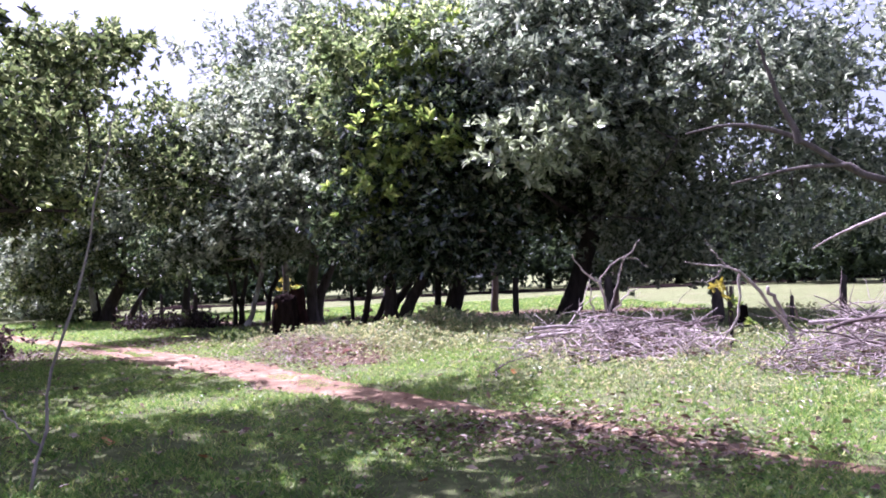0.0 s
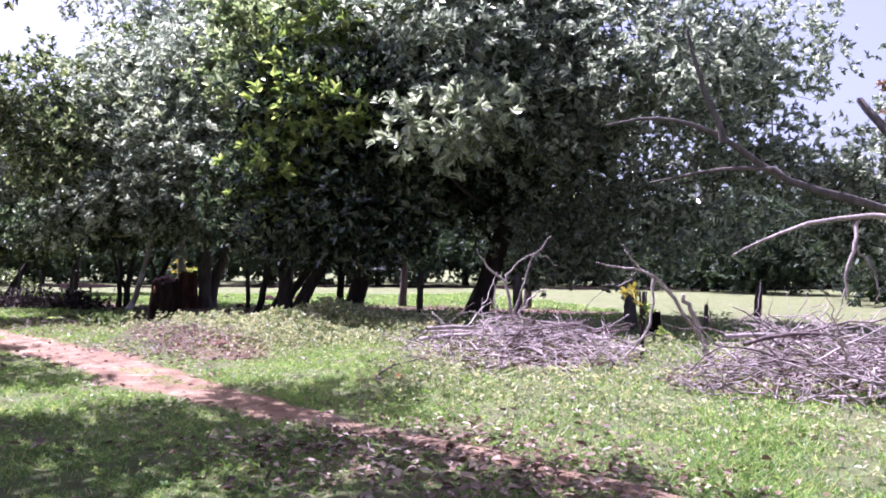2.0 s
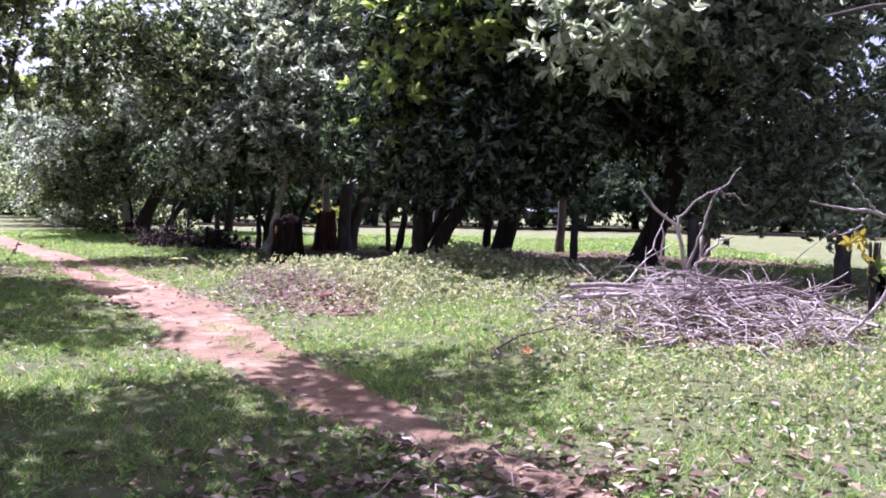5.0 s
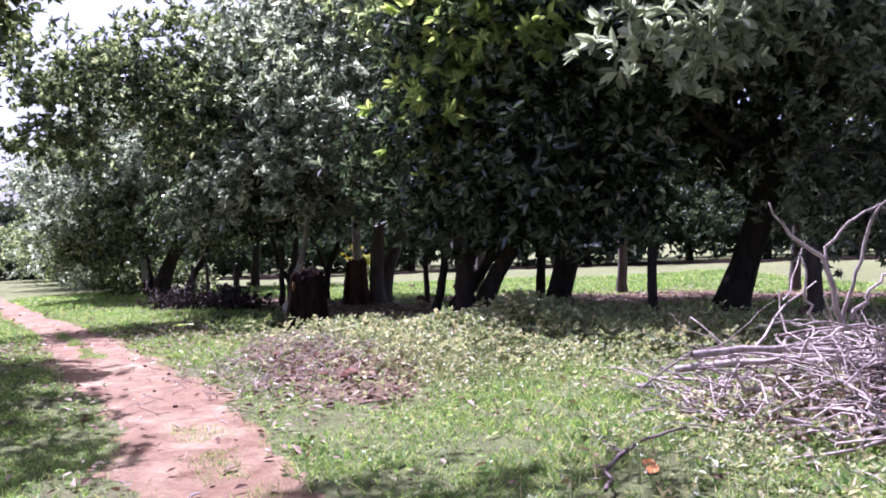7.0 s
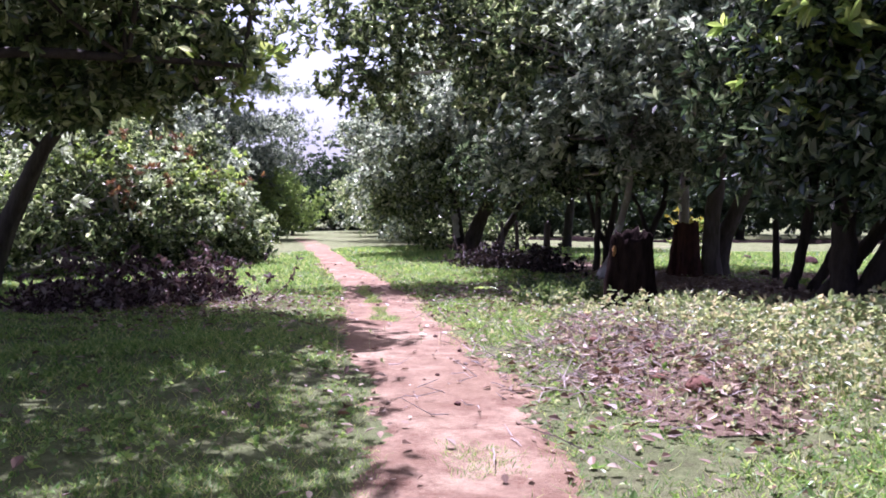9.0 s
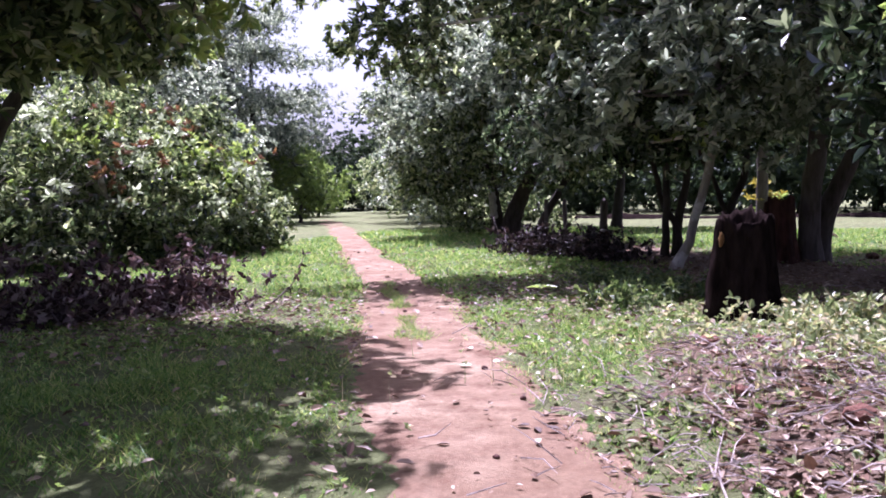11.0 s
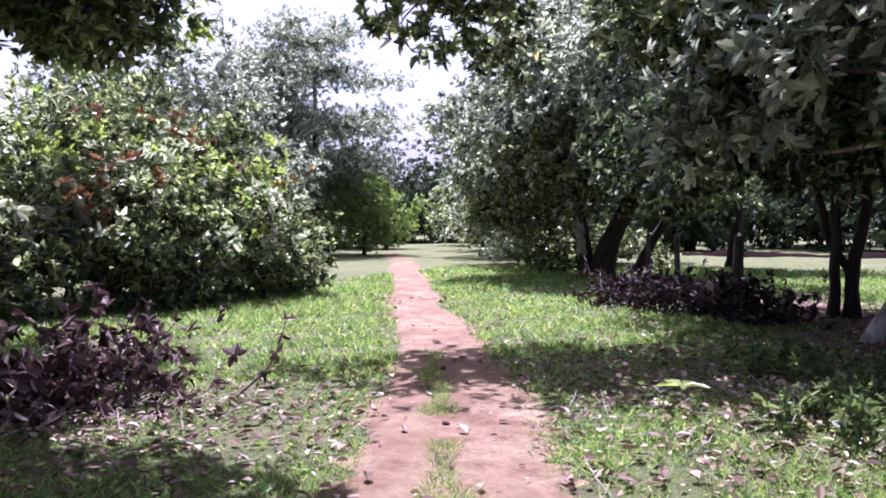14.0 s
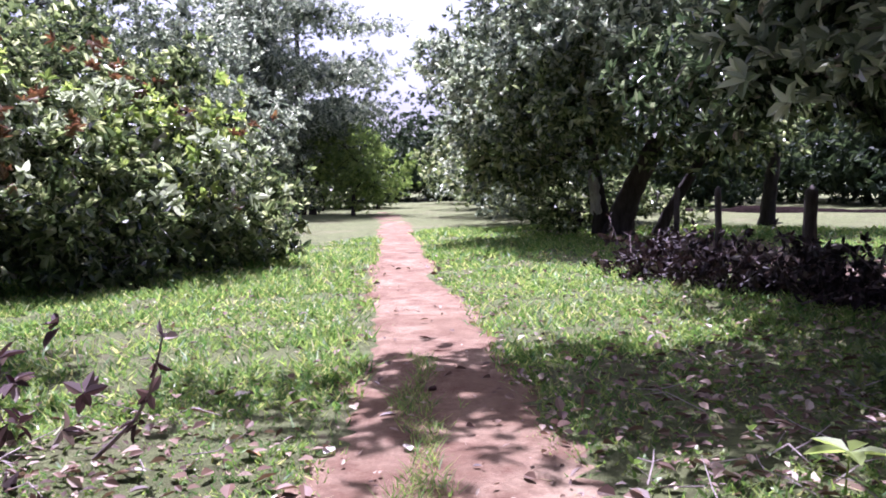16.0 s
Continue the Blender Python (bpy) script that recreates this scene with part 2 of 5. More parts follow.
def leaves(base, way, face, length, width, fold=0.25, droop=0.15, coarse=False):
    """Folded leaf blades: six corners and two faces each, or one folded face for far leaves."""
    n = len(base)
    way = unit(way)
    side = unit(np.cross(way, face))
    up = np.cross(side, way)
    L, W = length[:, None], width[:, None]

    def at(a, b, c):
        return base + way * L * a + side * W * b + up * (W * c - L * droop * a * a)

    if coarse:
        v = np.stack([at(0, 0, 0), at(0.5, 0.52, fold), at(1, 0, 0), at(0.5, -0.52, fold)], 1).reshape(-1, 3)
        return v, np.arange(n)[:, None] * 4 + np.arange(4)[None]
    v = np.stack([at(0, 0, 0), at(0.38, 0.5, fold), at(0.75, 0.36, fold * 0.7), at(1, 0, 0), at(0.75, -0.36, fold * 0.7), at(0.38, -0.5, fold)], 1).reshape(-1, 3)
    i = np.arange(n)[:, None] * 6
    return v, np.vstack([i + np.array([[0, 1, 2, 3]]), i + np.array([[0, 3, 4, 5]])])


def rosettes(centre, axis, per, size, g, spread=1.25, slim=0.42, coarse=False):
    """Clusters of leaves that radiate round twig ends."""
    n = len(centre)
    c, ax = np.repeat(centre, per, 0), np.repeat(unit(axis), per, 0)
    ref = unit(g.standard_normal((n * per, 3)))
    perp = unit(ref - ax * (ref * ax).sum(1, keepdims=True))
    th = g.uniform(0.35, spread, n * per)[:, None]
    way = ax * np.cos(th) + perp * np.sin(th)
    way[:, 2] -= 0.18
    length = np.repeat(size, per) * g.uniform(0.65, 1.2, n * per)
    c = c - ax * g.uniform(0, 0.35, n * per)[:, None] * length[:, None]
    return leaves(c, way, ax + 0.25 * g.standard_normal((n * per, 3)), length, length * slim * g.uniform(0.8, 1.2, n * per), coarse=coarse)


# ---- plan ----
PATH_LINE = np.array([(9.0, 1.6), (6.2, 3.9), (4.1, 5.95), (2.7, 8.2), (1.35, 10.15), (0.25, 11.85), (-0.55, 13.2), (-1.3, 14.9), (-2.0, 16.1), (-3.3, 18.1), (-4.2, 19.7), (-5.2, 21.35), (-6.0, 22.65), (-6.95, 24.2), (-8.3, 26.2), (-10.5, 29.3), (-14.4, 35.1), (-19, 41.8), (-24, 48.8), (-30, 57.5), (-37, 68)])
PATH_HALF = np.array([0.09, 0.10, 0.11, 0.15, 0.30, 0.46, 0.62, 0.64, 0.68, 0.74, 0.78, 0.70, 0.66, 0.62, 0.62, 0.58, 0.56, 0.56, 0.56, 0.56, 0.56])


def path_gap(x, y):
    """Signed sideways distance from the path's middle (right is positive), its half width there, and how far along."""
    x, y = np.asarray(x, float), np.asarray(y, float)
    best = np.full(x.shape, 1e9)
    out = [np.zeros(x.shape) for _ in range(3)]
    run = 0.0
    for (ax, ay), (bx, by), ha, hb in zip(PATH_LINE[:-1], PATH_LINE[1:], PATH_HALF[:-1], PATH_HALF[1:]):
        dx, dy = bx - ax, by - ay
        ln = math.hypot(dx, dy)
        f = np.clip(((x - ax) * dx + (y - ay) * dy) / ln ** 2, 0, 1)
        ex, ey = x - ax - f * dx, y - ay - f * dy
        d = np.hypot(ex, ey)
        s = np.sign(ex * dy - ey * dx)
        nearer = d < best
        best = np.where(nearer, d, best)
        for o, val in zip(out, (d * s, ha + f * (hb - ha), run + f * ln)):
            o[nearer] = val[nearer]
        run += ln
    return out


def ground_z(x, y):
    x, y = np.asarray(x, float), np.asarray(y, float)
    s, half, _ = path_gap(x, y)
    away = np.clip((np.abs(s) - half) / 2.5, 0, 1)
    z = -0.07 + 0.05 * away + 0.13 * np.clip(s / 6 - 0.15, 0, 1)
    z = z + 0.03 * away * (np.sin(x * 1.7 + 0.6 * y) * np.cos(y * 1.3 - 0.4 * x)) + 0.012 * np.sin(5.1 * x + 2.2 * y) * np.sin(4.3 * y - 1.1 * x)
    for mx, my, mr, mh in ((-0.75, 18.4, 1.5, 0.30), (0.1, 17.2, 1.0, 0.20), (-1.6, 19.3, 0.8, 0.12), (0.35, 16.2, 0.8, 0.14)):
        z = z + mh * np.exp(-((x - mx) ** 2 + (y - my) ** 2) / (mr * mr) * 2)
    return z


def gz(x, y):
    return float(ground_z(np.array([x]), np.array([y]))[0])


def patchy(x, y, s, seed=0.0):
    return 0.5 + 0.25 * (np.sin(s * x + 1.3 * seed) * np.cos(s * 1.1 * y + seed) + np.sin(s * .57 * y - s * .8 * x + 2 * seed)) + .12 * np.sin(2.7 * s * x + s * 1.9 * y + seed)


def grid_axis(near, step, far, n):
    inner = np.arange(near[0], near[1] + step / 2, step)
    grow = np.geomspace(step, far, n)
    return np.concatenate([near[0] - grow[::-1], inner, near[1] + grow])


gx, gy = grid_axis((-14, 12), 0.13, 900, 40), grid_axis((-2, 36), 0.13, 900, 40)
X, Y = np.meshgrid(gx, gy, indexing="ij")
Z = ground_z(X.ravel(), Y.ravel())
i, j = np.meshgrid(np.arange(len(gx) - 1), np.arange(len(gy) - 1), indexing="ij")
m = len(gy)
quads = np.stack([i * m + j, (i + 1) * m + j, (i + 1) * m + j + 1, i * m + j + 1], -1).reshape(-1, 4)
ground = new("ground", raw_mesh("ground", np.stack([X.ravel(), Y.ravel(), Z], 1), quads, material=TURF, smooth=True))
tagged(ground, "short patchy green turf with bare soil showing", "ground", kind="structure")


def ragged(n, step, amp, g):
    """Smooth random wobble with a spread of wavelengths."""
    out = np.zeros(n)
    for cell, k0 in ((1.9, 1.0), (0.7, 0.7), (0.3, 0.55), (0.14, 0.35)):
        m = int(n * step / cell) + 4
        out += k0 * np.interp(np.arange(n) * step / cell, np.arange(m), np.clip(g.standard_normal(m), -1.6, 1.6))
    return out * amp


def ribbon(name, spine, n, mat, lift, rough, seed, label, category, cols=15):
    """A strip laid on the ground along (x, y, half width) points."""
    line = bend(spine, n)
    way = unit(np.gradient(line[:, :2], axis=0))
    right = np.stack([way[:, 1], -way[:, 0]], 1)
    step = np.linalg.norm(np.diff(line[:, :2], axis=0), axis=1).mean()
    g = np.random.default_rng(seed)
    u = np.linspace(-1, 1, cols)
    hl, hr = (np.maximum(line[:, 2] * (1 + ragged(n, step, rough, g)), .02) for _ in range(2))
    off = np.where(u[None] < 0, u[None] * hl[:, None], u[None] * hr[:, None])
    xy = line[:, None, :2] + off[..., None] * right[:, None]
    z = ground_z(xy[..., 0].ravel(), xy[..., 1].ravel()).reshape(n, cols) + lift - (lift + .004) * np.abs(u[None]) ** 12
    v = np.concatenate([xy, z[..., None]], -1).reshape(-1, 3)
    i, j = np.meshgrid(np.arange(n - 1), np.arange(cols - 1), indexing="ij")
    q = np.stack([i * cols + j, i * cols + j + 1, (i + 1) * cols + j + 1, (i + 1) * cols + j], -1).reshape(-1, 4)
    return tagged(new(name, raw_mesh(name, v, q, material=mat, smooth=True)), label, category, kind="structure")


ribbon("path", np.c_[PATH_LINE, PATH_HALF], 1400, EARTH, .016, .14, 5, "narrow trodden path of pinkish red bare earth", "path")
BEDS = [[(-1.8, 19.9, .3), (-1.1, 18.9, .9), (-.5, 17.9, 1.15), (.0, 17.0, 1.0), (.3, 16.2, .8), (.6, 15.4, .25)],
        [(9.8, 20.8, .6), (7.2, 21.8, 2.5), (4.5, 22.7, 3.3), (2.0, 23.8, 2.9), (-.5, 25.6, 2.2), (-2.6, 28.4, 1.8), (-5.5, 31.8, 1.4), (-8.8, 36.6, 1.3)],
        [(11.5, 25.0, .8), (9.0, 26.0, 1.8), (6.2, 27.0, 2.4), (3.0, 27.8, 2.3), (0.2, 29.0, 1.4)]]
for n, bed in enumerate(BEDS):
    ribbon("litter_bed", np.array(bed), 160, DUFF, .012, .22, 60 + n, "bare brown soil strewn with leaf crumbs", "bare ground", 21)


def on_bed(x, y):
    """How far inside a litter bed a point lies, 0 to 1."""
    out = np.zeros(len(x))
    for bed in BEDS:
        for px, py, h in bend(np.array(bed), 24):
            out = np.maximum(out, np.clip(1.25 - np.hypot(x - px, y - py) / h, 0, 1))
    return out


# ---- trees ----


def crown_mesh(lumps, count, size, mat, seed, per=8, shell=0.55, floor=0.5, slim=0.42, coarse=False, core=0.10):
    """Many leaf rosettes spread through lumpy ellipsoids (cx, cy, cz, rx, ry, rz)."""
    g = np.random.default_rng(seed)
    lumps = np.asarray(lumps, float)
    share = lumps[:, 3] * lumps[:, 4] + lumps[:, 4] * lumps[:, 5]
    cl = 5
    count -= count % cl
    pick = np.repeat(g.choice(len(lumps), count // cl, p=share / share.sum()), cl)
    d = np.repeat(unit(g.standard_normal((count // cl, 3))), cl, 0)
    wave = np.array([noise.noise(Vector(d[i] * 2.3) + Vector((7.1 * pick[i] + seed, 0, 0))) for i in range(count)])
    r = (shell + (1 - shell) * np.repeat(g.uniform(0, 1, count // cl), cl) ** 0.6) * (1 + 0.38 * wave)
    c = lumps[pick, :3] + d * r[:, None] * lumps[pick, 3:] + g.standard_normal((count, 3)) * size * np.array([1.25, 1.25, .7])
    keep = c[:, 2] > floor + 0.25 * np.sin(c[:, 0] * 2.1) + 0.2 * np.sin(c[:, 1] * 1.7)
    c, d = c[keep], d[keep]
    axis = d * 0.8 + np.array([0, 0, 0.55]) + 0.5 * g.standard_normal(c.shape)
    v, q = rosettes(c, axis, per, np.full(len(c), size) * g.uniform(0.8, 1.2, len(c)), g, slim=slim, coarse=coarse)
    m = int(count * core)
    if m:
        # large leaves added in the heart of the crown to block light there
        pick = g.choice(len(lumps), m, p=share / share.sum())
        c = lumps[pick, :3] + unit(g.standard_normal((m, 3))) * (g.uniform(0, 1, m) ** .5 * .52)[:, None] * lumps[pick, 3:]
        c = c[c[:, 2] > floor + .35]
        v2, q2 = rosettes(c, g.standard_normal(c.shape), 6, np.full(len(c), size * 1.7), g, slim=.6, coarse=True)
        v, q = np.vstack([v, v2]), np.vstack([q, q2 + len(v)])
    return raw_mesh("crown", v, q, material=mat)


def tree(name, at, label, stems, lumps, count, size, mat=None, *rest, shift=(0, 0), tufts=7, **more):
    """A tree whose crown masses may lean away from its foot by shift."""
    def moved(ls):
        return [(a + shift[0], b + shift[1], *c) for a, b, *c in ls]
    if "extra" in more:
        more["extra"] = [(moved(e[0]), *e[1:]) for e in more["extra"]]
    return tree_at(name, at, label, stems, moved(lumps), count, size, mat, *rest, tufts=tufts, **more)


def tufted(lumps, n, seed):
    """The crown masses and n small tufts that stand out of their upper sides."""
    g = np.random.default_rng(seed + 900)
    out = list(lumps)
    for _ in range(n):
        cx, cy, cz, rx, ry, rz = lumps[int(g.integers(len(lumps)))]
        d = unit(g.standard_normal(3) + np.array([0, 0, .5]))
        k = g.uniform(.22, .38)
        out.append((cx + d[0] * rx * 1.05, cy + d[1] * ry * 1.05, cz + d[2] * rz * 1.08, rx * k, ry * k, rz * k * 1.2))
    return out


def tree_at(name, at, label, stems, lumps, count, size, mat=None, bark=None, seed=1, per=8, category="tree", group="", floor=0.9, twigs=40, shell=0.55, extra=(), slim=0.42, limbs=True, tufts=0, coarse=False, core=0.10, under=None):
    """stems: lists of (x, y, z, radius) from the foot up, in metres from the tree's foot. lumps: crown masses."""
    mat, bark = mat or LEAF_DEEP, bark or BARK
    x, y = at
    root = thing(name, (x, y, gz(x, y)), label, category, group)
    g = np.random.default_rng(seed + 50)
    tips = []
    for s in stems:
        s = np.asarray(s, float)
        line = bend(s, 16)
        line[:, :2] += np.cumsum(g.standard_normal((16, 2)), 0) * 0.012
        line[0, 2] -= 0.12
        rad = np.maximum(line[:, 3], 0.01)
        rad[0] *= 1.35
        rad[1] *= 1.12
        part("trunk", raw_mesh("trunk", *tube(line[:, :3], rad, 10, 0.1, seed), material=bark, smooth=True), root)
        tips.append((line[-1, :3], rad[-1]))
        tips.append((line[10, :3], rad[10] * 0.7))
    lumps = np.asarray(lumps, float)
    twig = []
    for n, lp in enumerate(lumps):
        tip, r0 = min(tips, key=lambda tp: np.linalg.norm(tp[0] - lp[:3]))
        mid = (tip + lp[:3]) / 2 + g.standard_normal(3) * 0.25
        line = bend([tip, mid, lp[:3], lp[:3] + (lp[:3] - tip) * 0.06 + np.array([0, 0, 0.05])], 12)
        if limbs:
            part("limb", raw_mesh("limb", *tube(line, np.linspace(min(max(r0 * 0.8, 0.03), 0.065), 0.012, 12), 7, 0.1, seed + n), material=bark, smooth=True), root)
        for _ in range(max(1, twigs // len(lumps))):
            d = unit(g.standard_normal(3))
            a = line[g.integers(4, 12)]
            b = lp[:3] + d * lp[3:] * g.uniform(0.7, 1.0)
            if b[2] < floor:
                continue
            tl = bend([a, (a + b) / 2 + g.standard_normal(3) * 0.2, b], 7)
            twig.append(tube(tl, np.linspace(0.022, 0.007, 7), 4, 0.1, n))
    if twig:
        tagged(part("twig_spray", raw_mesh("twig_spray", *join(twig), material=bark, smooth=True), root), kind="stuff")
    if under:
        # shade under the crown is put into the lower boughs' leaf colour
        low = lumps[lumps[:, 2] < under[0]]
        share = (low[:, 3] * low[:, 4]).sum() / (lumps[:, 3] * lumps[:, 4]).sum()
        part("lower_crown", crown_mesh(low, int(count * share), size, under[1], seed + 300, per, shell, floor, slim, coarse, core * 2), root, "lower boughs with shade put into the leaf colour")
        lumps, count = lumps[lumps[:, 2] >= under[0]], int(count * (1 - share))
    part("crown", crown_mesh(tufted([tuple(lp) for lp in lumps], tufts, seed), count, size, mat, seed, per, shell, floor, slim, coarse, core), root)
    for n, (lp, cnt, sz, mt, lab) in enumerate(extra):
        tagged(part("crown_patch", crown_mesh(lp, cnt, sz, mt, seed + 200 + n, per, 0.3, floor, core=0), root, lab), kind="stuff")
    return root


# broad dark tree over the shaded hollow, with several leaning stems
tree("tree", (1.47, 22.2), "spreading dark green tree with leaning stems", [
    [(0, 0, 0, .20), (-.05, 0, 1.0, .16), (-.1, .1, 2.4, .12)],
    [(.1, 0, 0, .19), (.55, -.1, .9, .15), (1.1, -.2, 1.9, .12), (1.5, -.3, 3.0, .08)],
    [(-.4, .6, 0, .11), (.1, .5, .7, .1), (.7, .4, 1.6, .08)]],
    [(0.2, -.6, 3.0, 2.1, 2.2, 1.7), (1.6, -1.6, 2.6, 2.0, 1.8, 1.5), (0.8, -.9, 5.4, 2.2, 2.2, 1.9), (2.2, -2.2, 4.6, 1.7, 1.7, 1.5), (-.7, .2, 6.4, 1.6, 1.7, 1.6), (1.4, -.2, 7.4, 2.2, 2.1, 1.5)],
    5200, .21, LEAF_MID, BARK, 11, under=(5.5, LEAF_SHADE), floor=1.3, shift=(0, .6),
    # fresh leaves; the crown's sunlit side is put into their colour too
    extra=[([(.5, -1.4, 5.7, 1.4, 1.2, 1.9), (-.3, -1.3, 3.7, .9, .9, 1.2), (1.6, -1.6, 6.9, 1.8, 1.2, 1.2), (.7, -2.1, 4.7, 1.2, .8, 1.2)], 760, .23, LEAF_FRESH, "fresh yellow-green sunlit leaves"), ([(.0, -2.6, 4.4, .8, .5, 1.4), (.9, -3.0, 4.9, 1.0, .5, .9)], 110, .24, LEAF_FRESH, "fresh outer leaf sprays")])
tree("tree", (3.35, 24.8), "dark leaning tree with forked trunk over bare shaded soil", [
    [(0, 0, 0, .27), (.25, -.1, .9, .24), (.5, -.2, 1.8, .21), (.8, -.3, 3.2, .15)],
    [(.5, -.2, 1.7, .14), (.9, -.1, 2.2, .11), (1.5, 0, 3.0, .08)],
    [(.6, -.2, 1.5, .13), (1.4, 0, 2.0, .11), (2.3, .2, 2.7, .08)]],
    [(.4, -.8, 3.2, 2.2, 2.0, 1.7), (1.8, -1.2, 4.6, 2.2, 2.0, 1.8), (1.0, -.6, 6.6, 2.4, 2.2, 1.8), (2.6, -.4, 5.6, 2.2, 2.0, 2.0), (3.6, -.2, 3.4, 1.8, 1.6, 1.4)],
    4200, .20, LEAF_GREY, BARK, 12, under=(5.0, LEAF_SHADE), floor=1.45, shift=(-.25, -1.3))
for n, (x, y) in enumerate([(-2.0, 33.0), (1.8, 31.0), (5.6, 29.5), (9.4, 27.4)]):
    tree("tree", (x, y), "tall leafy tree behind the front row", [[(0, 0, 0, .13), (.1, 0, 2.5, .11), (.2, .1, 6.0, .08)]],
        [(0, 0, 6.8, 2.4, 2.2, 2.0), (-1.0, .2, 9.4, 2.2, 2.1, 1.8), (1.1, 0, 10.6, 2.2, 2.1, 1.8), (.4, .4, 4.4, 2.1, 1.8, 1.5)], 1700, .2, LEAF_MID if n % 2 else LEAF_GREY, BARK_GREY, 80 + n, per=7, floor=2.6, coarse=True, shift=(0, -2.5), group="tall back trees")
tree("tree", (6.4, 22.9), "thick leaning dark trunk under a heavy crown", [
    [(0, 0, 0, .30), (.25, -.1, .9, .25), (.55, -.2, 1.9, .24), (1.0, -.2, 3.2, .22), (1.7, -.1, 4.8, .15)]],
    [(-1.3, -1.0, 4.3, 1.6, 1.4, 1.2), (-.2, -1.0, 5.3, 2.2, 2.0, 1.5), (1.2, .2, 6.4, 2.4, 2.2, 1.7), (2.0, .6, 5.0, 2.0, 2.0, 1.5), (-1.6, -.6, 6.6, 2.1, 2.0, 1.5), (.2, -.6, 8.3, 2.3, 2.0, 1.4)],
    4800, .20, LEAF_GREY, BARK, 13, under=(5.2, LEAF_SHADE), floor=2.5, shift=(-.65, -1.95),
    extra=[([(-1.45, -2.75, 4.3, 1.1, .95, .75), (-.6, -2.7, 4.65, .95, .8, .55)], 320, .23, LEAF_SHEEN, "pale sunlit outer leaves")])
# wide grey-limbed tree by the brush piles
tree("tree", (14.6, 14.8), "wide grey-green tree with bare grey limbs", [
    [(0, 0, 0, .30), (-.2, 0, .8, .26), (-.6, -.2, 1.6, .22)],
    [(-.6, -.2, 1.5, .12), (-2.6, -.3, 2.5, .085), (-4.6, -.2, 3.0, .07), (-6.1, -.2, 3.8, .052), (-7.1, 0, 4.05, .034), (-7.9, .3, 3.95, .016)],
    [(-5.9, -.2, 3.75, .06), (-6.3, -.2, 4.6, .05), (-6.6, -.2, 5.6, .025)],
    [(-4.8, -.3, 3.2, .045), (-5.8, .2, 3.2, .035), (-6.8, .8, 3.0, .015)],
    [(-.6, -.2, 1.5, .17), (-.9, .6, 3.2, .13), (-1.4, 1.8, 5.0, .08)]],
    [(-3.6, -2.6, 5.6, 2.6, 2.3, 1.8), (-5.0, -1.0, 4.4, 2.0, 2.0, 1.8), (-2.2, -.8, 2.7, 2.6, 2.0, 1.4), (-1.0, -1.6, 6.4, 2.6, 2.4, 1.6), (-5.0, -.6, 7.0, 2.2, 2.2, 1.5), (-.2, -.4, 4.2, 2.4, 2.2, 1.7), (-4.6, .6, 2.6, 1.9, 1.6, 1.3), (1.8, -2.2, 3.4, 1.8, 1.6, 1.5), (-3.2, 1.5, 4.4, 2.6, 2.0, 2.4), (0.4, 1.0, 6.4, 2.4, 2.2, 1.6), (-6.4, .5, 5.6, 1.8, 1.8, 1.6), (-3.4, 1.5, 1.6, 2.4, 1.4, 1.2), (-3.2, -1.0, 8.7, 2.5, 2.2, 1.4), (-5.8, .2, 8.6, 2.0, 2.0, 1.3)],
    9600, .165, LEAF_GREY, BARK_GREY, 14, floor=.7, twigs=110, shell=0.3, limbs=False, shift=(-2.0, 5.7),
    extra=[([(1.7, -4.6, 5.0, 1.1, 1.0, .8)], 110, .16, LEAF_RED, "orange-tinged young leaves")])
tree("tree", (16.5, 17.0), "grey-green tree at the field edge", [[(0, 0, 0, .25), (-.2, 0, 1.5, .2), (-.4, .2, 3.2, .14)]],
    [(-.8, 0, 3.2, 2.4, 2.2, 2.0), (.6, .6, 4.6, 2.4, 2.4, 1.6), (-2.0, 1.6, 2.2, 1.8, 1.8, 1.5)], 2000, .16, LEAF_GREY, BARK, 15, floor=.6)
# trees behind the two stumps
tree("tree", (-.85, 28.3), "grey-trunked tree standing beside a rotten stump", [
    [(0, 0, 0, .19), (.02, 0, 1.2, .16), (.12, 0, 2.6, .15), (.0, .1, 4.2, .12)],
    [(.12, .25, 0, .20), (.3, .3, .8, .17), (.7, .3, 1.9, .13), (1.1, .3, 3.2, .09)]],
    [(-1.2, -.8, 3.8, 2.0, 2.0, 1.5), (.2, -.6, 4.6, 2.0, 2.0, 1.7), (-1.8, .2, 5.9, 2.2, 2.1, 1.7), (-.2, .2, 7.2, 2.1, 2.1, 1.5), (-2.4, -1.0, 2.7, 1.6, 1.5, 1.2), (.4, .6, 2.8, 1.8, 1.4, 1.2)],
    3400, .18, LEAF_GREY, BARK_GREY, 16, core=.03, floor=1.9, shift=(.35, -2.4),
    extra=[([(-1.8, .2, 6.2, 2.2, 2.1, 1.6), (-1.0, -1.8, 4.8, 1.8, 1.4, 1.3)], 380, .18, LEAF_SHEEN, "pale shining leaves")])
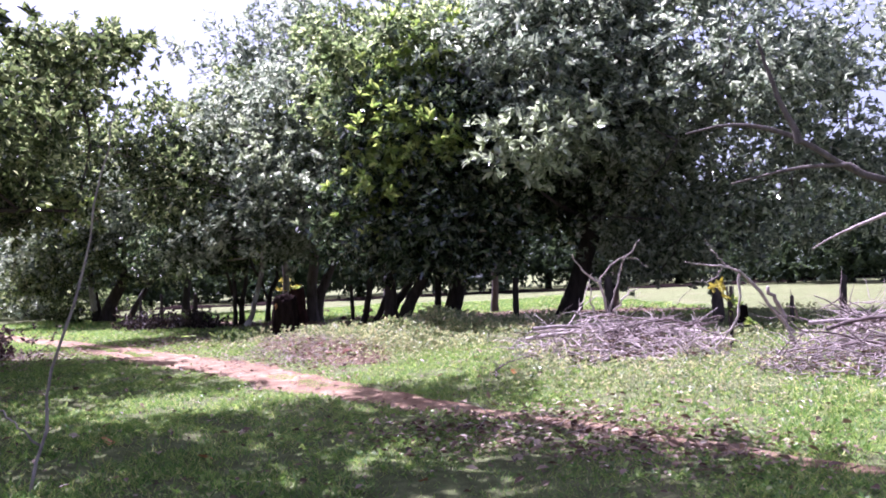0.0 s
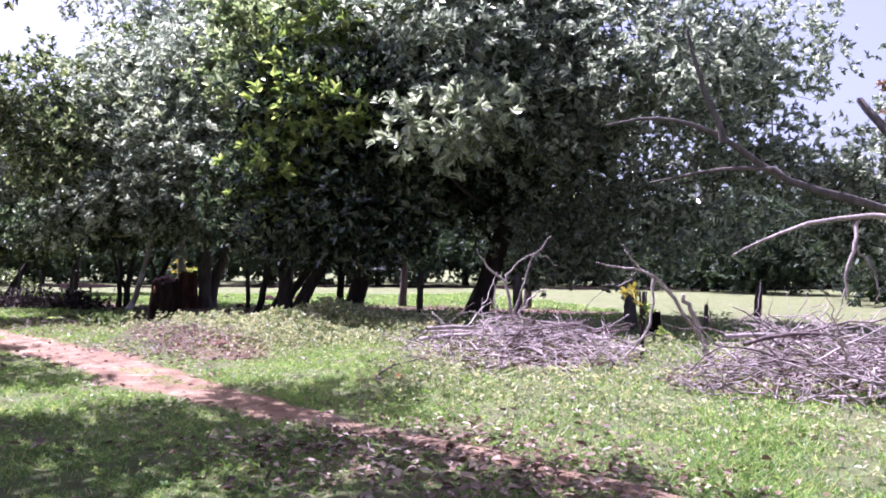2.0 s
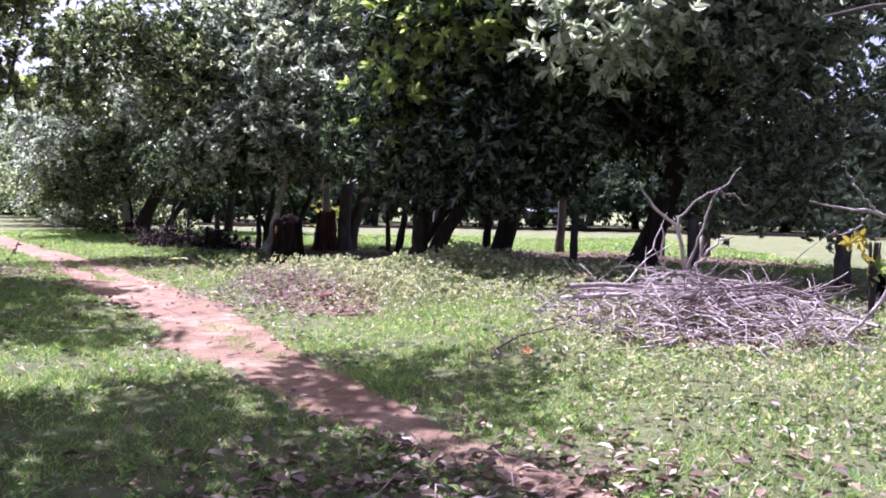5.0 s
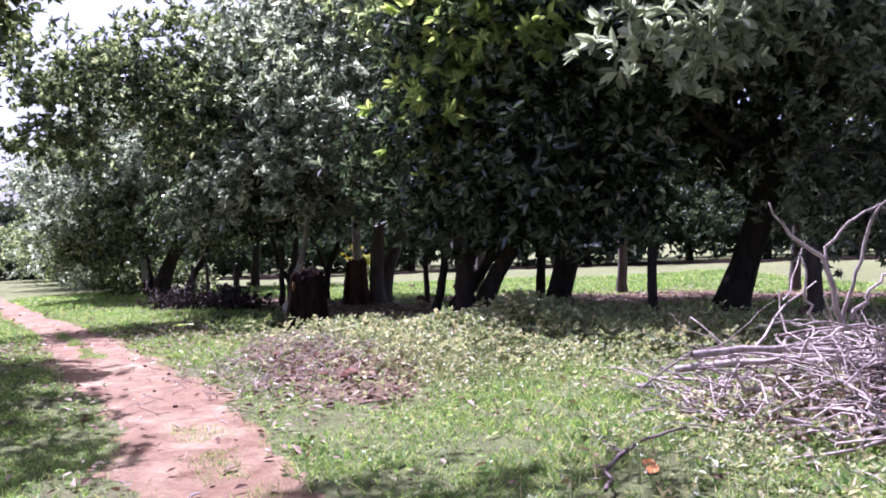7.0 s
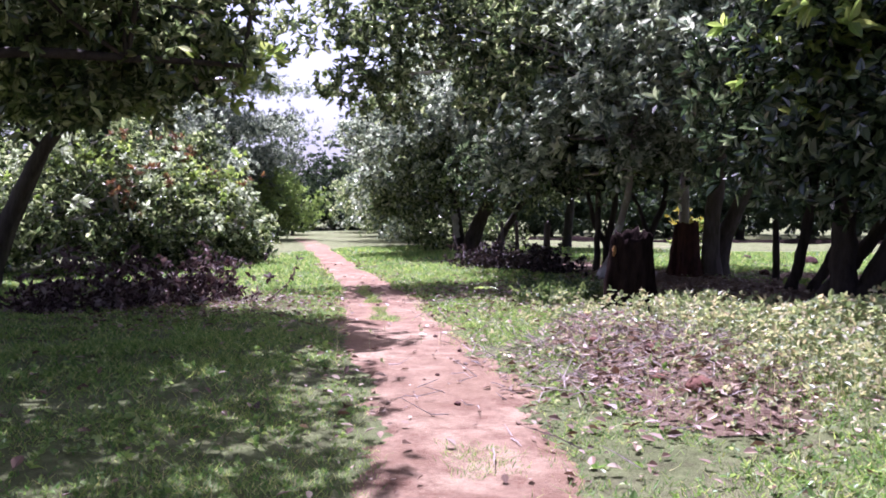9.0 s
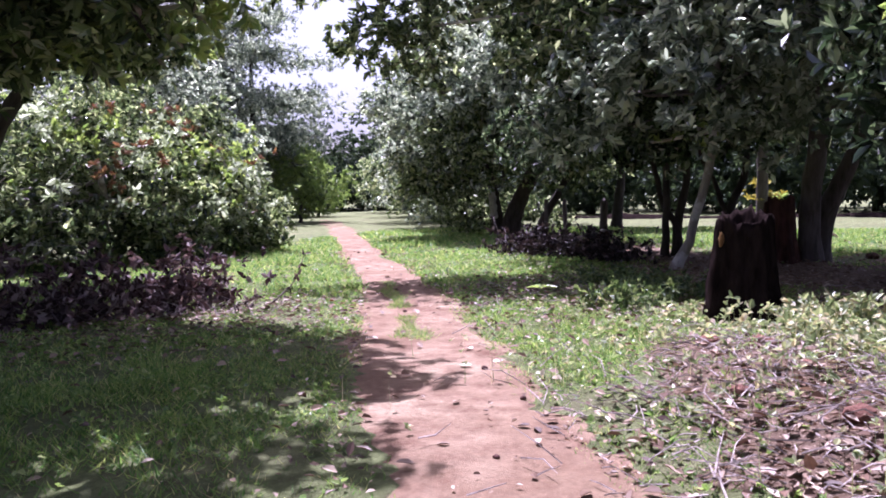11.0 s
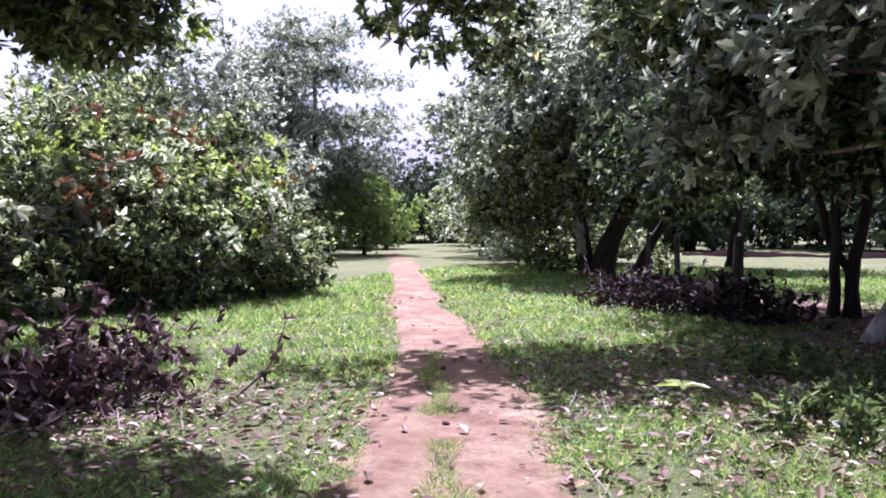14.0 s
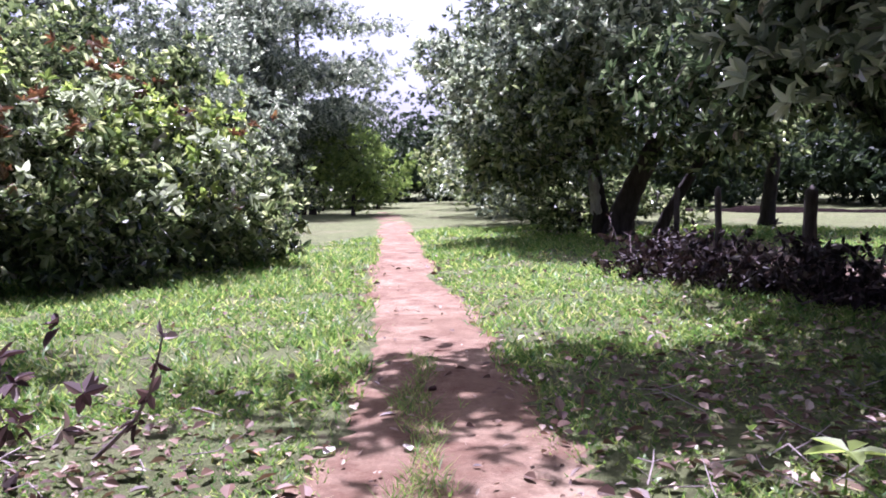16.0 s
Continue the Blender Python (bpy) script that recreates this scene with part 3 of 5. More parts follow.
tree("tree", (-2.75, 26.6), "leaning pale-barked tree with low leafy crown", [
    [(-.16, 0, 0, .10), (.06, .02, .4, .082), (.2, .04, .95, .074), (.36, .08, 1.5, .07), (.46, .1, 2.3, .062), (.5, .1, 3.0, .055), (.5, 0, 4.0, .04)]],
    [(-.4, -1.0, 2.7, 1.9, 1.7, 1.2), (-2.2, .2, 2.5, 1.6, 1.5, 1.1), (-1.6, -1.2, 4.6, 2.0, 2.0, 1.6), (.4, -.6, 4.4, 1.8, 1.8, 1.5), (-1.2, -2.8, 4.3, 1.6, 1.5, 1.2), (-2.2, -2.2, 6.0, 1.6, 1.6, 1.3), (-.6, -.4, 6.4, 2.2, 2.0, 1.6), (-4.9, -3.0, 4.3, 1.0, 1.0, .75), (-3.3, -2.7, 5.5, 1.4, 1.2, .9), (-4.4, -2.8, 6.0, 1.5, 1.4, .9)],
    4300, .18, LEAF_DEEP, BARK_PALE, 17, core=.03, under=(3.5, LEAF_SHADE), floor=1.95, shift=(-.25, 2.3),
    extra=[([(-.6, -.8, 6.6, 2.2, 2.0, 1.5), (.6, -1.0, 4.6, 1.8, 1.6, 1.4)], 150, .17, LEAF_DEEP, "sunlit outer leaves"), ([(.5, -1.2, 2.35, .45, .4, .2)], 26, .2, LEAF_FRESH, "fresh green drooping leaves"), ([(-4.55, -3.0, 3.95, 1.05, 1.0, .8), (-4.0, -2.9, 4.6, 1.2, 1.1, .8), (-5.9, -3.95, 5.3, 1.1, 1.0, .6), (-5.0, -3.4, 5.4, 1.1, 1.0, .6)], 460, .17, LEAF_DEEP, "dark drooping bough end")])
tree("tree", (-3.35, 29.0), "slender twin-stemmed tree at the field edge", [
    [(-.15, 0, 0, .08), (-.15, 0, 1.2, .07), (-.2, 0, 2.8, .06)],
    [(.12, .1, 0, .11), (.15, .1, .7, .09), (.3, .1, 1.6, .07), (.25, .1, 2.8, .06)],
    [(.1, .1, .6, .07), (-.2, .1, 1.1, .055), (-.35, .1, 1.9, .05)]],
    [(-.6, .6, 2.8, 2.0, 1.8, 1.3), (-1.4, -.6, 5.0, 2.0, 1.9, 1.6), (.2, .4, 5.2, 1.8, 1.8, 1.6)], 3000, .17, LEAF_DEEP, BARK, 18, core=.03, under=(5.1, LEAF_SHADE), floor=2.0)
tree("tree", (-2.5, 30.0), "thin crooked tree at the field edge", [[(0, 0, 0, .10), (.1, 0, .9, .08), (.35, .1, 1.7, .07), (.3, .1, 3.2, .05)], [(.1, 0, .8, .06), (-.2, 0, 1.5, .045), (-.5, 0, 2.2, .04)]],
    [(0, 0, 2.9, 1.9, 1.8, 1.3), (.6, .6, 4.8, 1.8, 1.8, 1.5)], 1500, .17, LEAF_DEEP, BARK, 19, core=.03, under=(4.0, LEAF_SHADE), floor=2.0)
tree("tree", (.75, 25.5), "thin stems leaning together beneath the canopy", [[(0, 0, 0, .10), (.15, 0, .8, .09), (.3, 0, 2.2, .07)], [(.35, -.1, 0, .09), (.75, 0, .8, .08), (1.2, 0, 2.2, .06)]],
    [(.8, .4, 4.2, 2.0, 1.8, 1.6), (0, .4, 6.0, 2.0, 1.8, 1.6)], 1500, .18, LEAF_DEEP, BARK, 20, floor=1.9)
tree("tree", (3.1, 26.0), "straight slim grey tree", [[(0, 0, 0, .11), (.05, 0, 1.2, .10), (.05, 0, 3.2, .08)]], [(.4, .4, 4.2, 1.9, 1.8, 1.5), (1.6, .6, 5.6, 2.0, 1.9, 1.6)], 1300, .18, LEAF_DEEP, BARK, 21, floor=2.0)
# the row along the path, further on
lichen_tree = tree("tree", (-9.9, 37.4), "heavy old tree with white lichen on its trunk", [
    [(0, 0, 0, .34), (.3, -.1, .8, .27), (.75, -.2, 1.6, .22), (1.2, -.2, 2.8, .16)],
    [(-.35, -.1, 0, .2), (-.4, -.1, .9, .16), (-.55, -.1, 2.2, .12)],
    [(.9, .1, 0, .14), (1.4, .1, .8, .12), (1.9, .1, 1.7, .10)]],
    [(-.2, -1.6, 3.0, 2.0, 2.0, 1.4), (-1.9, -.8, 3.5, 2.1, 2.1, 1.8), (.8, -2.6, 4.2, 2.0, 2.0, 1.6), (-.8, -1.2, 5.6, 2.4, 2.3, 1.8), (1.8, -1.4, 3.2, 1.7, 1.7, 1.2), (-1.9, .6, 6.8, 2.2, 2.2, 1.6), (2.6, -2.8, 5.4, 2.1, 2.0, 1.6), (-2.4, -1.2, 1.7, 1.5, 1.5, 1.1), (2.6, -.6, 2.2, 1.5, 1.4, .9)],
    6200, .18, LEAF_GREY, BARK, 22, under=(3.4, LEAF_DEEP), floor=1.0,
    extra=[([(-2.2, -1.4, 3.6, 1.9, 1.8, 1.7), (-.4, -2.2, 5.4, 2.0, 1.8, 1.6)], 360, .18, LEAF_SHEEN, "pale shining leaves")])
line = bend([(-.38, -.16, .42), (-.42, -.17, .8), (-.46, -.17, 1.25), (-.5, -.16, 1.6)], 12)
part("lichen", raw_mesh("lichen", *tube(line, [.08, .15, .155, .14, .15, .13, .14, .12, .13, .11, .09, .04], 9, .22, 5), material=bark_mat("lichen_white", (0.30, 0.28, 0.26), (0.62, 0.60, 0.57), 16), smooth=True), lichen_tree, "whitish lichen crust")
for n, (x, y, s) in enumerate([(-13.2, 42.5, 1.0), (-16.8, 48.5, 1.05), (-20.8, 55.5, 1.15), (-26.0, 63.5, 1.2)]):
    tree("tree", (x, y), "dense low-branching tree along the path", [[(0, 0, 0, .25), (.1, 0, 1.0, .2), (.3, .1, 2.6, .15)], [(.3, .2, 0, .16), (.8, .2, 1.2, .12), (1.3, .2, 2.6, .1)]],
        [(-2.0 * s, -.4, 1.7 * s, 1.9 * s, 1.9 * s, 1.5 * s), (-.2, -2.0, 1.9 * s, 1.9 * s, 1.8 * s, 1.6 * s), (.2, -1.2, 3.8 * s, 2.3 * s, 2.3 * s, 1.9 * s), (-.6 * s, 0, 5.4 * s, 2.4 * s, 2.3 * s, 1.8 * s), (1.6 * s, .4, 4.4 * s, 2.2 * s, 2.2 * s, 1.9 * s)],
        3200, .2, LEAF_MID if n % 2 else LEAF_GREY, BARK, 30 + n, per=7, group="trees along the path", floor=.3, coarse=True)
tree("tree", (-7.0, 40.0), "field-side tree with low crown", [[(0, 0, 0, .2), (.1, 0, 1.2, .16), (.2, 0, 3.0, .12)]], [(0, 0, 3.8, 2.4, 2.2, 1.6), (-.8, .6, 5.4, 2.2, 2.2, 1.7)], 1500, .2, LEAF_MID, BARK, 36, floor=2.2)

for n, (x, y, h) in enumerate([(-10.6, 38.6, 1.3), (-12.2, 41.2, 1.5), (-14.6, 45.0, 1.6), (-17.6, 50.5, 1.8), (-21.5, 57.5, 2.0), (-25.6, 43.0, 2.0), (-30.5, 52.5, 2.2), (-34.0, 57.5, 2.4), (-37.5, 63.0, 2.4), (-33.0, 69.0, 2.6), (-40.0, 70.0, 2.6), (-27.5, 69.0, 2.6)]):
    tree("bush", (x, y), "dark low undergrowth beneath the tree row", [[(0, 0, 0, .05), (.1, 0, .4, .04), (.1, .1, h * .7, .02)]],
        [(0, 0, h * .5, 1.1, 1.1, h * .5), (-.8, -.6, h * .35, .9, .9, h * .4), (.9, .5, h * .45, 1.0, .9, h * .5)], 520, .17, LEAF_DEEP, BARK, 320 + n, coarse=True, category="bush", group="undergrowth", floor=.1, twigs=6)

# ---- trees to the other side of the path ----
tree("tree", (-7.8, 13.6), "spreading shade tree with overhanging boughs", [
    [(0, 0, 0, .36), (.1, .1, 1.4, .28), (.3, .3, 2.6, .22)],
    [(.3, .3, 2.4, .09), (1.2, 1.8, 3.0, .06), (1.9, 3.2, 3.15, .045), (2.6, 4.3, 3.2, .025)],
    [(.2, .2, 2.2, .08), (.2, 2.0, 2.9, .055), (.3, 3.8, 3.0, .03)]],
    [(-.8, 0, 5.0, 2.8, 2.8, 1.7), (1.8, 1.2, 4.6, 1.9, 2.0, 1.2), (.4, 3.0, 3.7, 1.9, 1.7, .85), (1.7, 3.4, 3.9, 1.5, 1.5, .75), (-2.4, 1.8, 4.4, 2.2, 2.2, 1.4), (1.4, -2.4, 4.9, 2.6, 2.3, 1.4), (-.8, 4.2, 3.4, 1.4, 1.2, .8), (1.2, 3.6, 3.0, 1.1, .9, .55), (2.0, 3.8, 3.35, .9, .8, .4), (3.1, 2.8, 6.0, 1.1, 1.3, .5), (4.0, 1.8, 6.0, .8, .8, .4), (2.6, 4.4, 6.0, .9, .9, .45)],
    9000, .16, LEAF_DEEP, BARK, 40, core=.04, floor=2.3, twigs=80, shift=(-.3, .2), tufts=3,
    extra=[([(2.5, 4.5, 3.4, .8, .8, .5), (1.2, 4.2, 3.1, .8, .8, .5)], 130, .16, LEAF_FRESH, "fresh leaves lit from behind")])
tree("tree", (-6.0, 3.2), "spreading shade tree beside the grass", [
    [(0, 0, 0, .32), (.4, .2, 1.6, .26), (1.0, .5, 3.2, .2), (2.2, 1.2, 5.0, .12)]],
    [(1.5, .5, 6.4, 3.0, 2.8, 1.5), (4.6, 1.6, 6.9, 2.8, 2.7, 1.3), (6.4, 3.4, 7.4, 2.3, 2.2, 1.1), (3.0, 4.0, 6.9, 2.4, 2.2, 1.2), (1.0, 6.6, 6.8, 2.4, 2.2, 1.2), (2.4, 8.2, 7.2, 2.0, 1.9, .8), (4.8, 7.0, 7.3, 1.8, 1.8, .7), (4.2, 9.8, 7.5, 1.8, 1.5, .7), (5.1, 11.4, 7.8, 1.2, 1.0, .5), (6.4, 5.4, 7.4, 1.8, 1.6, .7)],
    9500, .2, LEAF_DEEP, BARK, 41, floor=4.2, twigs=40, coarse=True, core=0)
tree("tree", (-13.2, 20.6), "leafy tree leaning out over the grass", [
    [(0, 0, 0, .22), (.3, .3, 1.2, .18), (.9, .6, 2.6, .13), (1.8, 1.0, 4.0, .08)]],
    [(.1, 1.0, 5.2, 2.0, 2.0, 1.4), (.6, 2.6, 5.2, 1.5, 1.4, 1.05), (1.75, 2.5, 4.35, 1.2, 1.2, .85), (-.6, -.4, 4.6, 2.0, 2.0, 1.4), (2.2, -.8, 4.9, 1.6, 1.6, 1.0), (5.4, .0, 5.7, 1.5, 1.5, .75), (3.4, -.6, 5.9, 1.8, 1.8, .8), (5.3, -1.4, 5.8, 1.5, 1.5, .7), (3.4, -2.4, 5.9, 1.8, 1.5, .7), (6.4, -.1, 5.8, .9, 1.0, .5), (7.4, -.5, 5.9, .62, .55, .3)],
    11000, .18, LEAF_DEEP, BARK, 48, core=.04, floor=2.7, tufts=2,
    # brighter green patch: sun on this bough is put into the colour
    extra=[([(1.4, 2.6, 4.2, 1.3, 1.3, .8)], 120, .17, LEAF_FRESH, "sunlit fresh green leaves")])
# low spreading bush with reddish young leaves
tree("bush", (-16.0, 26.7), "low spreading bush with reddish young leaves", [
    [(0, 0, 0, .16), (.5, .3, .7, .12), (1.3, 1.0, 1.6, .08), (2.0, 1.8, 2.6, .04)], [(0, 0, 0, .14), (.6, -.6, .8, .10), (1.5, -1.4, 1.5, .07), (2.2, -2.2, 2.2, .04)], [(-.1, 0, 0, .13), (-.6, .4, 1.1, .1), (-1.2, .9, 2.4, .06)]],
    [(1.4, 1.8, 1.5, 1.6, 1.6, 1.3), (2.0, -.6, 1.2, 1.1, 1.5, 1.1), (.8, -2.4, 1.4, 1.6, 1.6, 1.3), (-.6, .2, 2.6, 2.2, 2.2, 1.5), (-2.6, -1.6, 2.3, 2.2, 2.2, 2.0), (2.0, 3.0, .9, 1.0, 1.0, .8), (.6, 2.2, 2.9, 1.0, 1.0, .9), (.4, -1.2, 3.0, 1.1, 1.1, 1.0), (-1.8, 1.4, 3.8, 1.3, 1.3, 1.1), (2.2, .6, .5, 1.0, 2.2, .55), (1.2, -3.0, .6, 1.3, 1.2, .6), (1.8, 2.9, .45, 1.1, 1.0, .5), (-1.0, -3.0, .8, 1.6, 1.4, .8)],
    5600, .18, LEAF_DEEP, BARK_PALE, 42, core=.05, category="bush", floor=.03, twigs=150, shell=.45, tufts=22,
    extra=[([(2.2, 2.2, 1.6, 1.2, 1.2, 1.3), (1.6, -1.6, 1.9, 1.6, 1.6, 1.0), (.6, .4, 3.1, 2.0, 2.0, .7)], 100, .15, LEAF_RED, "orange and red young leaves"),
           ([(1.6, 1.0, 1.6, 1.8, 2.2, 1.5), (.4, -1.4, 2.0, 2.2, 2.4, 1.5)], 520, .18, LEAF_SHEEN, "shining outer leaves"),
           ([(2.0, 1.2, 2.0, 1.5, 1.8, 1.2), (.6, -1.6, 2.5, 1.8, 1.8, .9)], 330, .16, LEAF_FRESH, "bright green upper leaves")])


def feathery_tree():
    """A tall tree with tiers of fine leaves."""
    g = np.random.default_rng(9)
    lumps = []
    for z in np.linspace(2.6, 11.0, 11):
        reach = 4.2 * math.sin(math.pi * min(1, (z - .6) / 12.5)) + .4
        for a in g.uniform(0, 6.28, 5):
            lumps.append((reach * .62 * math.cos(a), reach * .62 * math.sin(a), z + g.uniform(-.3, .3), reach * .55, reach * .55, .42))
    tree("tree", (-28.5, 48.3), "tall tree with airy tiers of fine leaves", [[(0, 0, 0, .26), (.1, 0, 3, .2), (0, .1, 7, .13), (.1, 0, 10.5, .04)], [(.5, .3, 0, .16), (.7, .4, 1.4, .13), (1.2, .6, 3.2, .08)]],
        lumps, 9500, .2, LEAF_GREY, BARK, 43, per=8, coarse=True, floor=1.6, twigs=60, shell=.3, slim=.3, limbs=False)


feathery_tree()
tree("tree", (-25.4, 48.2), "bright green small tree at the path side", [[(0, 0, 0, .1), (.1, 0, .8, .08), (.2, .1, 1.8, .05)]], [(0, 0, 2.6, 1.5, 1.5, 1.4), (.7, .6, 1.3, 1.1, 1.1, 1.1), (-1.2, .4, 1.5, 1.4, 1.4, 1.4)], 900, .2, LEAF_SOFT, BARK, 44, coarse=True, floor=.05, tufts=16)
tree("bush", (-29.5, 56.0), "bright green bush near the end of the path", [[(0, 0, 0, .1), (.1, 0, .8, .08), (.2, 0, 1.8, .05)]], [(0, 0, 1.8, 1.9, 1.8, 1.4)], 500, .22, LEAF_SOFT, BARK, 45, coarse=True, category="bush", floor=.3)
tree("tree", (-23.5, 34.5), "tall shrubby tree behind the bush", [[(0, 0, 0, .2), (.1, 0, 2, .16), (.1, .2, 4.6, .1)]], [(0, 0, 4.0, 2.8, 2.6, 2.0), (1.4, 1.0, 5.6, 2.4, 2.4, 1.8), (-1.0, -1.4, 6.2, 2.4, 2.4, 1.8), (2.4, 2.4, 3.2, 1.8, 1.8, 1.6)], 2600, .18, LEAF_GREY, BARK, 46, floor=.8, coarse=True)
tree("tree", (-24.0, 26.0), "dense tree behind the bush", [[(0, 0, 0, .2), (.1, 0, 2, .16), (.1, .2, 4.6, .1)]], [(0, 0, 3.6, 2.8, 2.8, 2.4), (1.0, -1.5, 5.6, 2.6, 2.6, 1.8)], 1500, .2, LEAF_MID, BARK, 47, floor=.5, coarse=True)

# far woods that close the path and the field
g = np.random.default_rng(77)
far = [(-37 + 5 * i, 74 + 2.5 * math.sin(i), 9.5 + 1.2 * math.sin(2.3 * i)) for i in range(-3, 4)] + [(-33 + 4 * i, 70 + 2 * math.cos(2 * i), 6.0) for i in range(-2, 3)] + [(-47, 66, 8), (-43, 59, 7.5), (-38, 52, 7), (-34, 46, 7), (-33, 57, 6), (-31, 39, 7)]
far += [(x, 58 + 3 * math.sin(x * .6), 7.5 + 1.4 * math.sin(x * 1.7)) for x in np.arange(-12, 52, 3.4)] + [(x, 66 + 2 * math.sin(x), 10) for x in np.arange(-16, 60, 6.0)] + [(30 + 3 * math.sin(y), y, 6.5) for y in np.arange(12, 58, 4.5)]
for n, (x, y, h) in enumerate(far):
    r = h * .42
    tree("tree", (float(x), float(y)), "distant dark green woodland tree", [[(0, 0, 0, .22), (.1, 0, h * .3, .15)]],
        [(0, 0, h * .5, r, r, h * .45), (r * .6, -r * .4, h * .30, r * .8, r * .8, h * .30), (-r * .6, -r * .2, h * .28, r * .8, r * .8, h * .28)], 900, .40, LEAF_FAR, BARK, 100 + n, per=6, group="far woods", floor=.25, twigs=0, limbs=False, coarse=True, tufts=0)

# trees and hedge that close the place behind the walker
for n, (x, y) in enumerate([(-12, -6), (-5, -9), (3, -10), (11, -7), (17, 0), (19, 9), (-14, 3)]):
    tree("tree", (float(x), float(y)), "dense tree behind the start of the path", [[(0, 0, 0, .24), (.1, 0, 2.0, .16)]], [(0, 0, 3.6, 3.2, 3.0, 2.6), (.8, .6, 5.4, 2.4, 2.4, 1.8)], 420, .34, LEAF_FAR, BARK, 150 + n, per=6, coarse=True, group="trees behind", floor=.6, twigs=0, limbs=False)

# ---- stumps, posts ----


def stump(at, r, h, label, mat, seed, splinter=True, patch=False):
    g = np.random.default_rng(seed)
    x, y = at
    root = thing("tree_stump", (x, y, gz(x, y)), label, "tree stump")
    sides, rows = 30, 14
    a = np.arange(sides) / sides * 2 * np.pi
    ridge = 1 + .07 * np.sin(3 * a + seed) + .05 * np.sin(7 * a + 2) + .07 * g.standard_normal(sides)
    top = h * (1 - .05 * np.sin(a + seed) - .03 * np.sin(3 * a) + .022 * g.standard_normal(sides))
    vs = []
    for i in range(rows):
        f = i / (rows - 1)
        flare = 1 + .5 * (1 - f) ** 2.2
        rr = r * flare * (1 + (ridge - 1) * (1.3 - .5 * f)) * (1 + .02 * g.standard_normal(sides))
        vs.append(np.stack([rr * np.cos(a), rr * np.sin(a), -.15 + (top + .15) * f], 1))
    for f, dz in ((.84, -.05), (.6, -.3), (.1, -.42)):
        vs.append(np.stack([r * f * ridge * np.cos(a), r * f * ridge * np.sin(a), top + dz - .02 * g.random(sides)], 1))
    v = np.vstack(vs)
    n = len(vs)
    i, j = np.meshgrid(np.arange(n - 1), np.arange(sides), indexing="ij")
    q = np.stack([i * sides + j, i * sides + (j + 1) % sides, (i + 1) * sides + (j + 1) % sides, (i + 1) * sides + j], -1).reshape(-1, 4)
    part("body", raw_mesh("body", v, q, material=mat, smooth=True), root)
    if splinter:
        for ang, rad, hh, w in ((3.5, 1.22, .95, .085), (4.25, 1.12, .45, .05), (5.4, 1.2, .35, .07), (.2, 1.2, .3, .07)):
            cx, cy = r * rad * math.cos(ang), r * rad * math.sin(ang)
            line = bend([(cx * 1.25, cy * 1.25, -.1), (cx * 1.05, cy * 1.05, h * hh * .5), (cx * .92, cy * .92, h * hh)], 9)
            part("root_flare", raw_mesh("root_flare", *tube(line, np.linspace(w * 1.3, w * .55, 9), 7, .2, seed), material=mat, smooth=True), root)
    if patch:
        ang = 3.75
        line = bend([(r * 1.27 * math.cos(ang), r * 1.27 * math.sin(ang), h * .70), (r * 1.22 * math.cos(ang), r * 1.22 * math.sin(ang), h * .84)], 6)
        part("bare_wood", raw_mesh("bare_wood", *tube(line, [.008, .02, .026, .026, .02, .008], 7, .25, 3), material=OCHRE, smooth=True), root, "bare ochre wood where bark split")
    return root


stump((-1.3, 21.5), .235, 1.1, "charred dark tree stump with ridged sides", STUMP, 3, patch=True)
stump((-1.3, 28.0), .21, 1.1, "rotten reddish tree stump beside a grey trunk", STUMP_RED, 6)
stump((8.95, 17.6), .10, .5, "small dark broken stump in the grass", STUMP, 8, splinter=False)


def fence_post(at, h, r, lean, seed, label="weathered wooden fence post"):
    x, y = at
    root = thing("fence_post", (x, y, gz(x, y)), label, "fence post", "field fence posts")
    line = bend([(0, 0, -.2), (lean * .4, .01, h * .5), (lean, 0, h)], 10)
    v, q, t = tube(line, np.linspace(r * 1.05, r * .92, 10), 9, .1, seed)
    part("post", raw_mesh("post", v, q, t, POST, True), root)
    return root


for n, (x, y, h, r, l) in enumerate([(-4.93, 29.9, 1.12, .075, .02), (-6.6, 32.7, 1.1, .06, -.02), (-8.0, 35.4, 1.05, .06, .02), (.49, 27.2, 1.15, .075, -.03), (4.6, 21.3, 1.25, .085, .02), (6.25, 18.6, 1.2, .11, -.03),
                                     (8.69, 18.2, 1.02, .14, 0), (10.3, 17.9, .62, .05, .02), (11.9, 18.4, 1.0, .09, .04), (8.25, 27.6, .9, .05, 0)]):
    fence_post((x, y), h, r, l, n)

# ---- brush piles of bleached dead wood ----


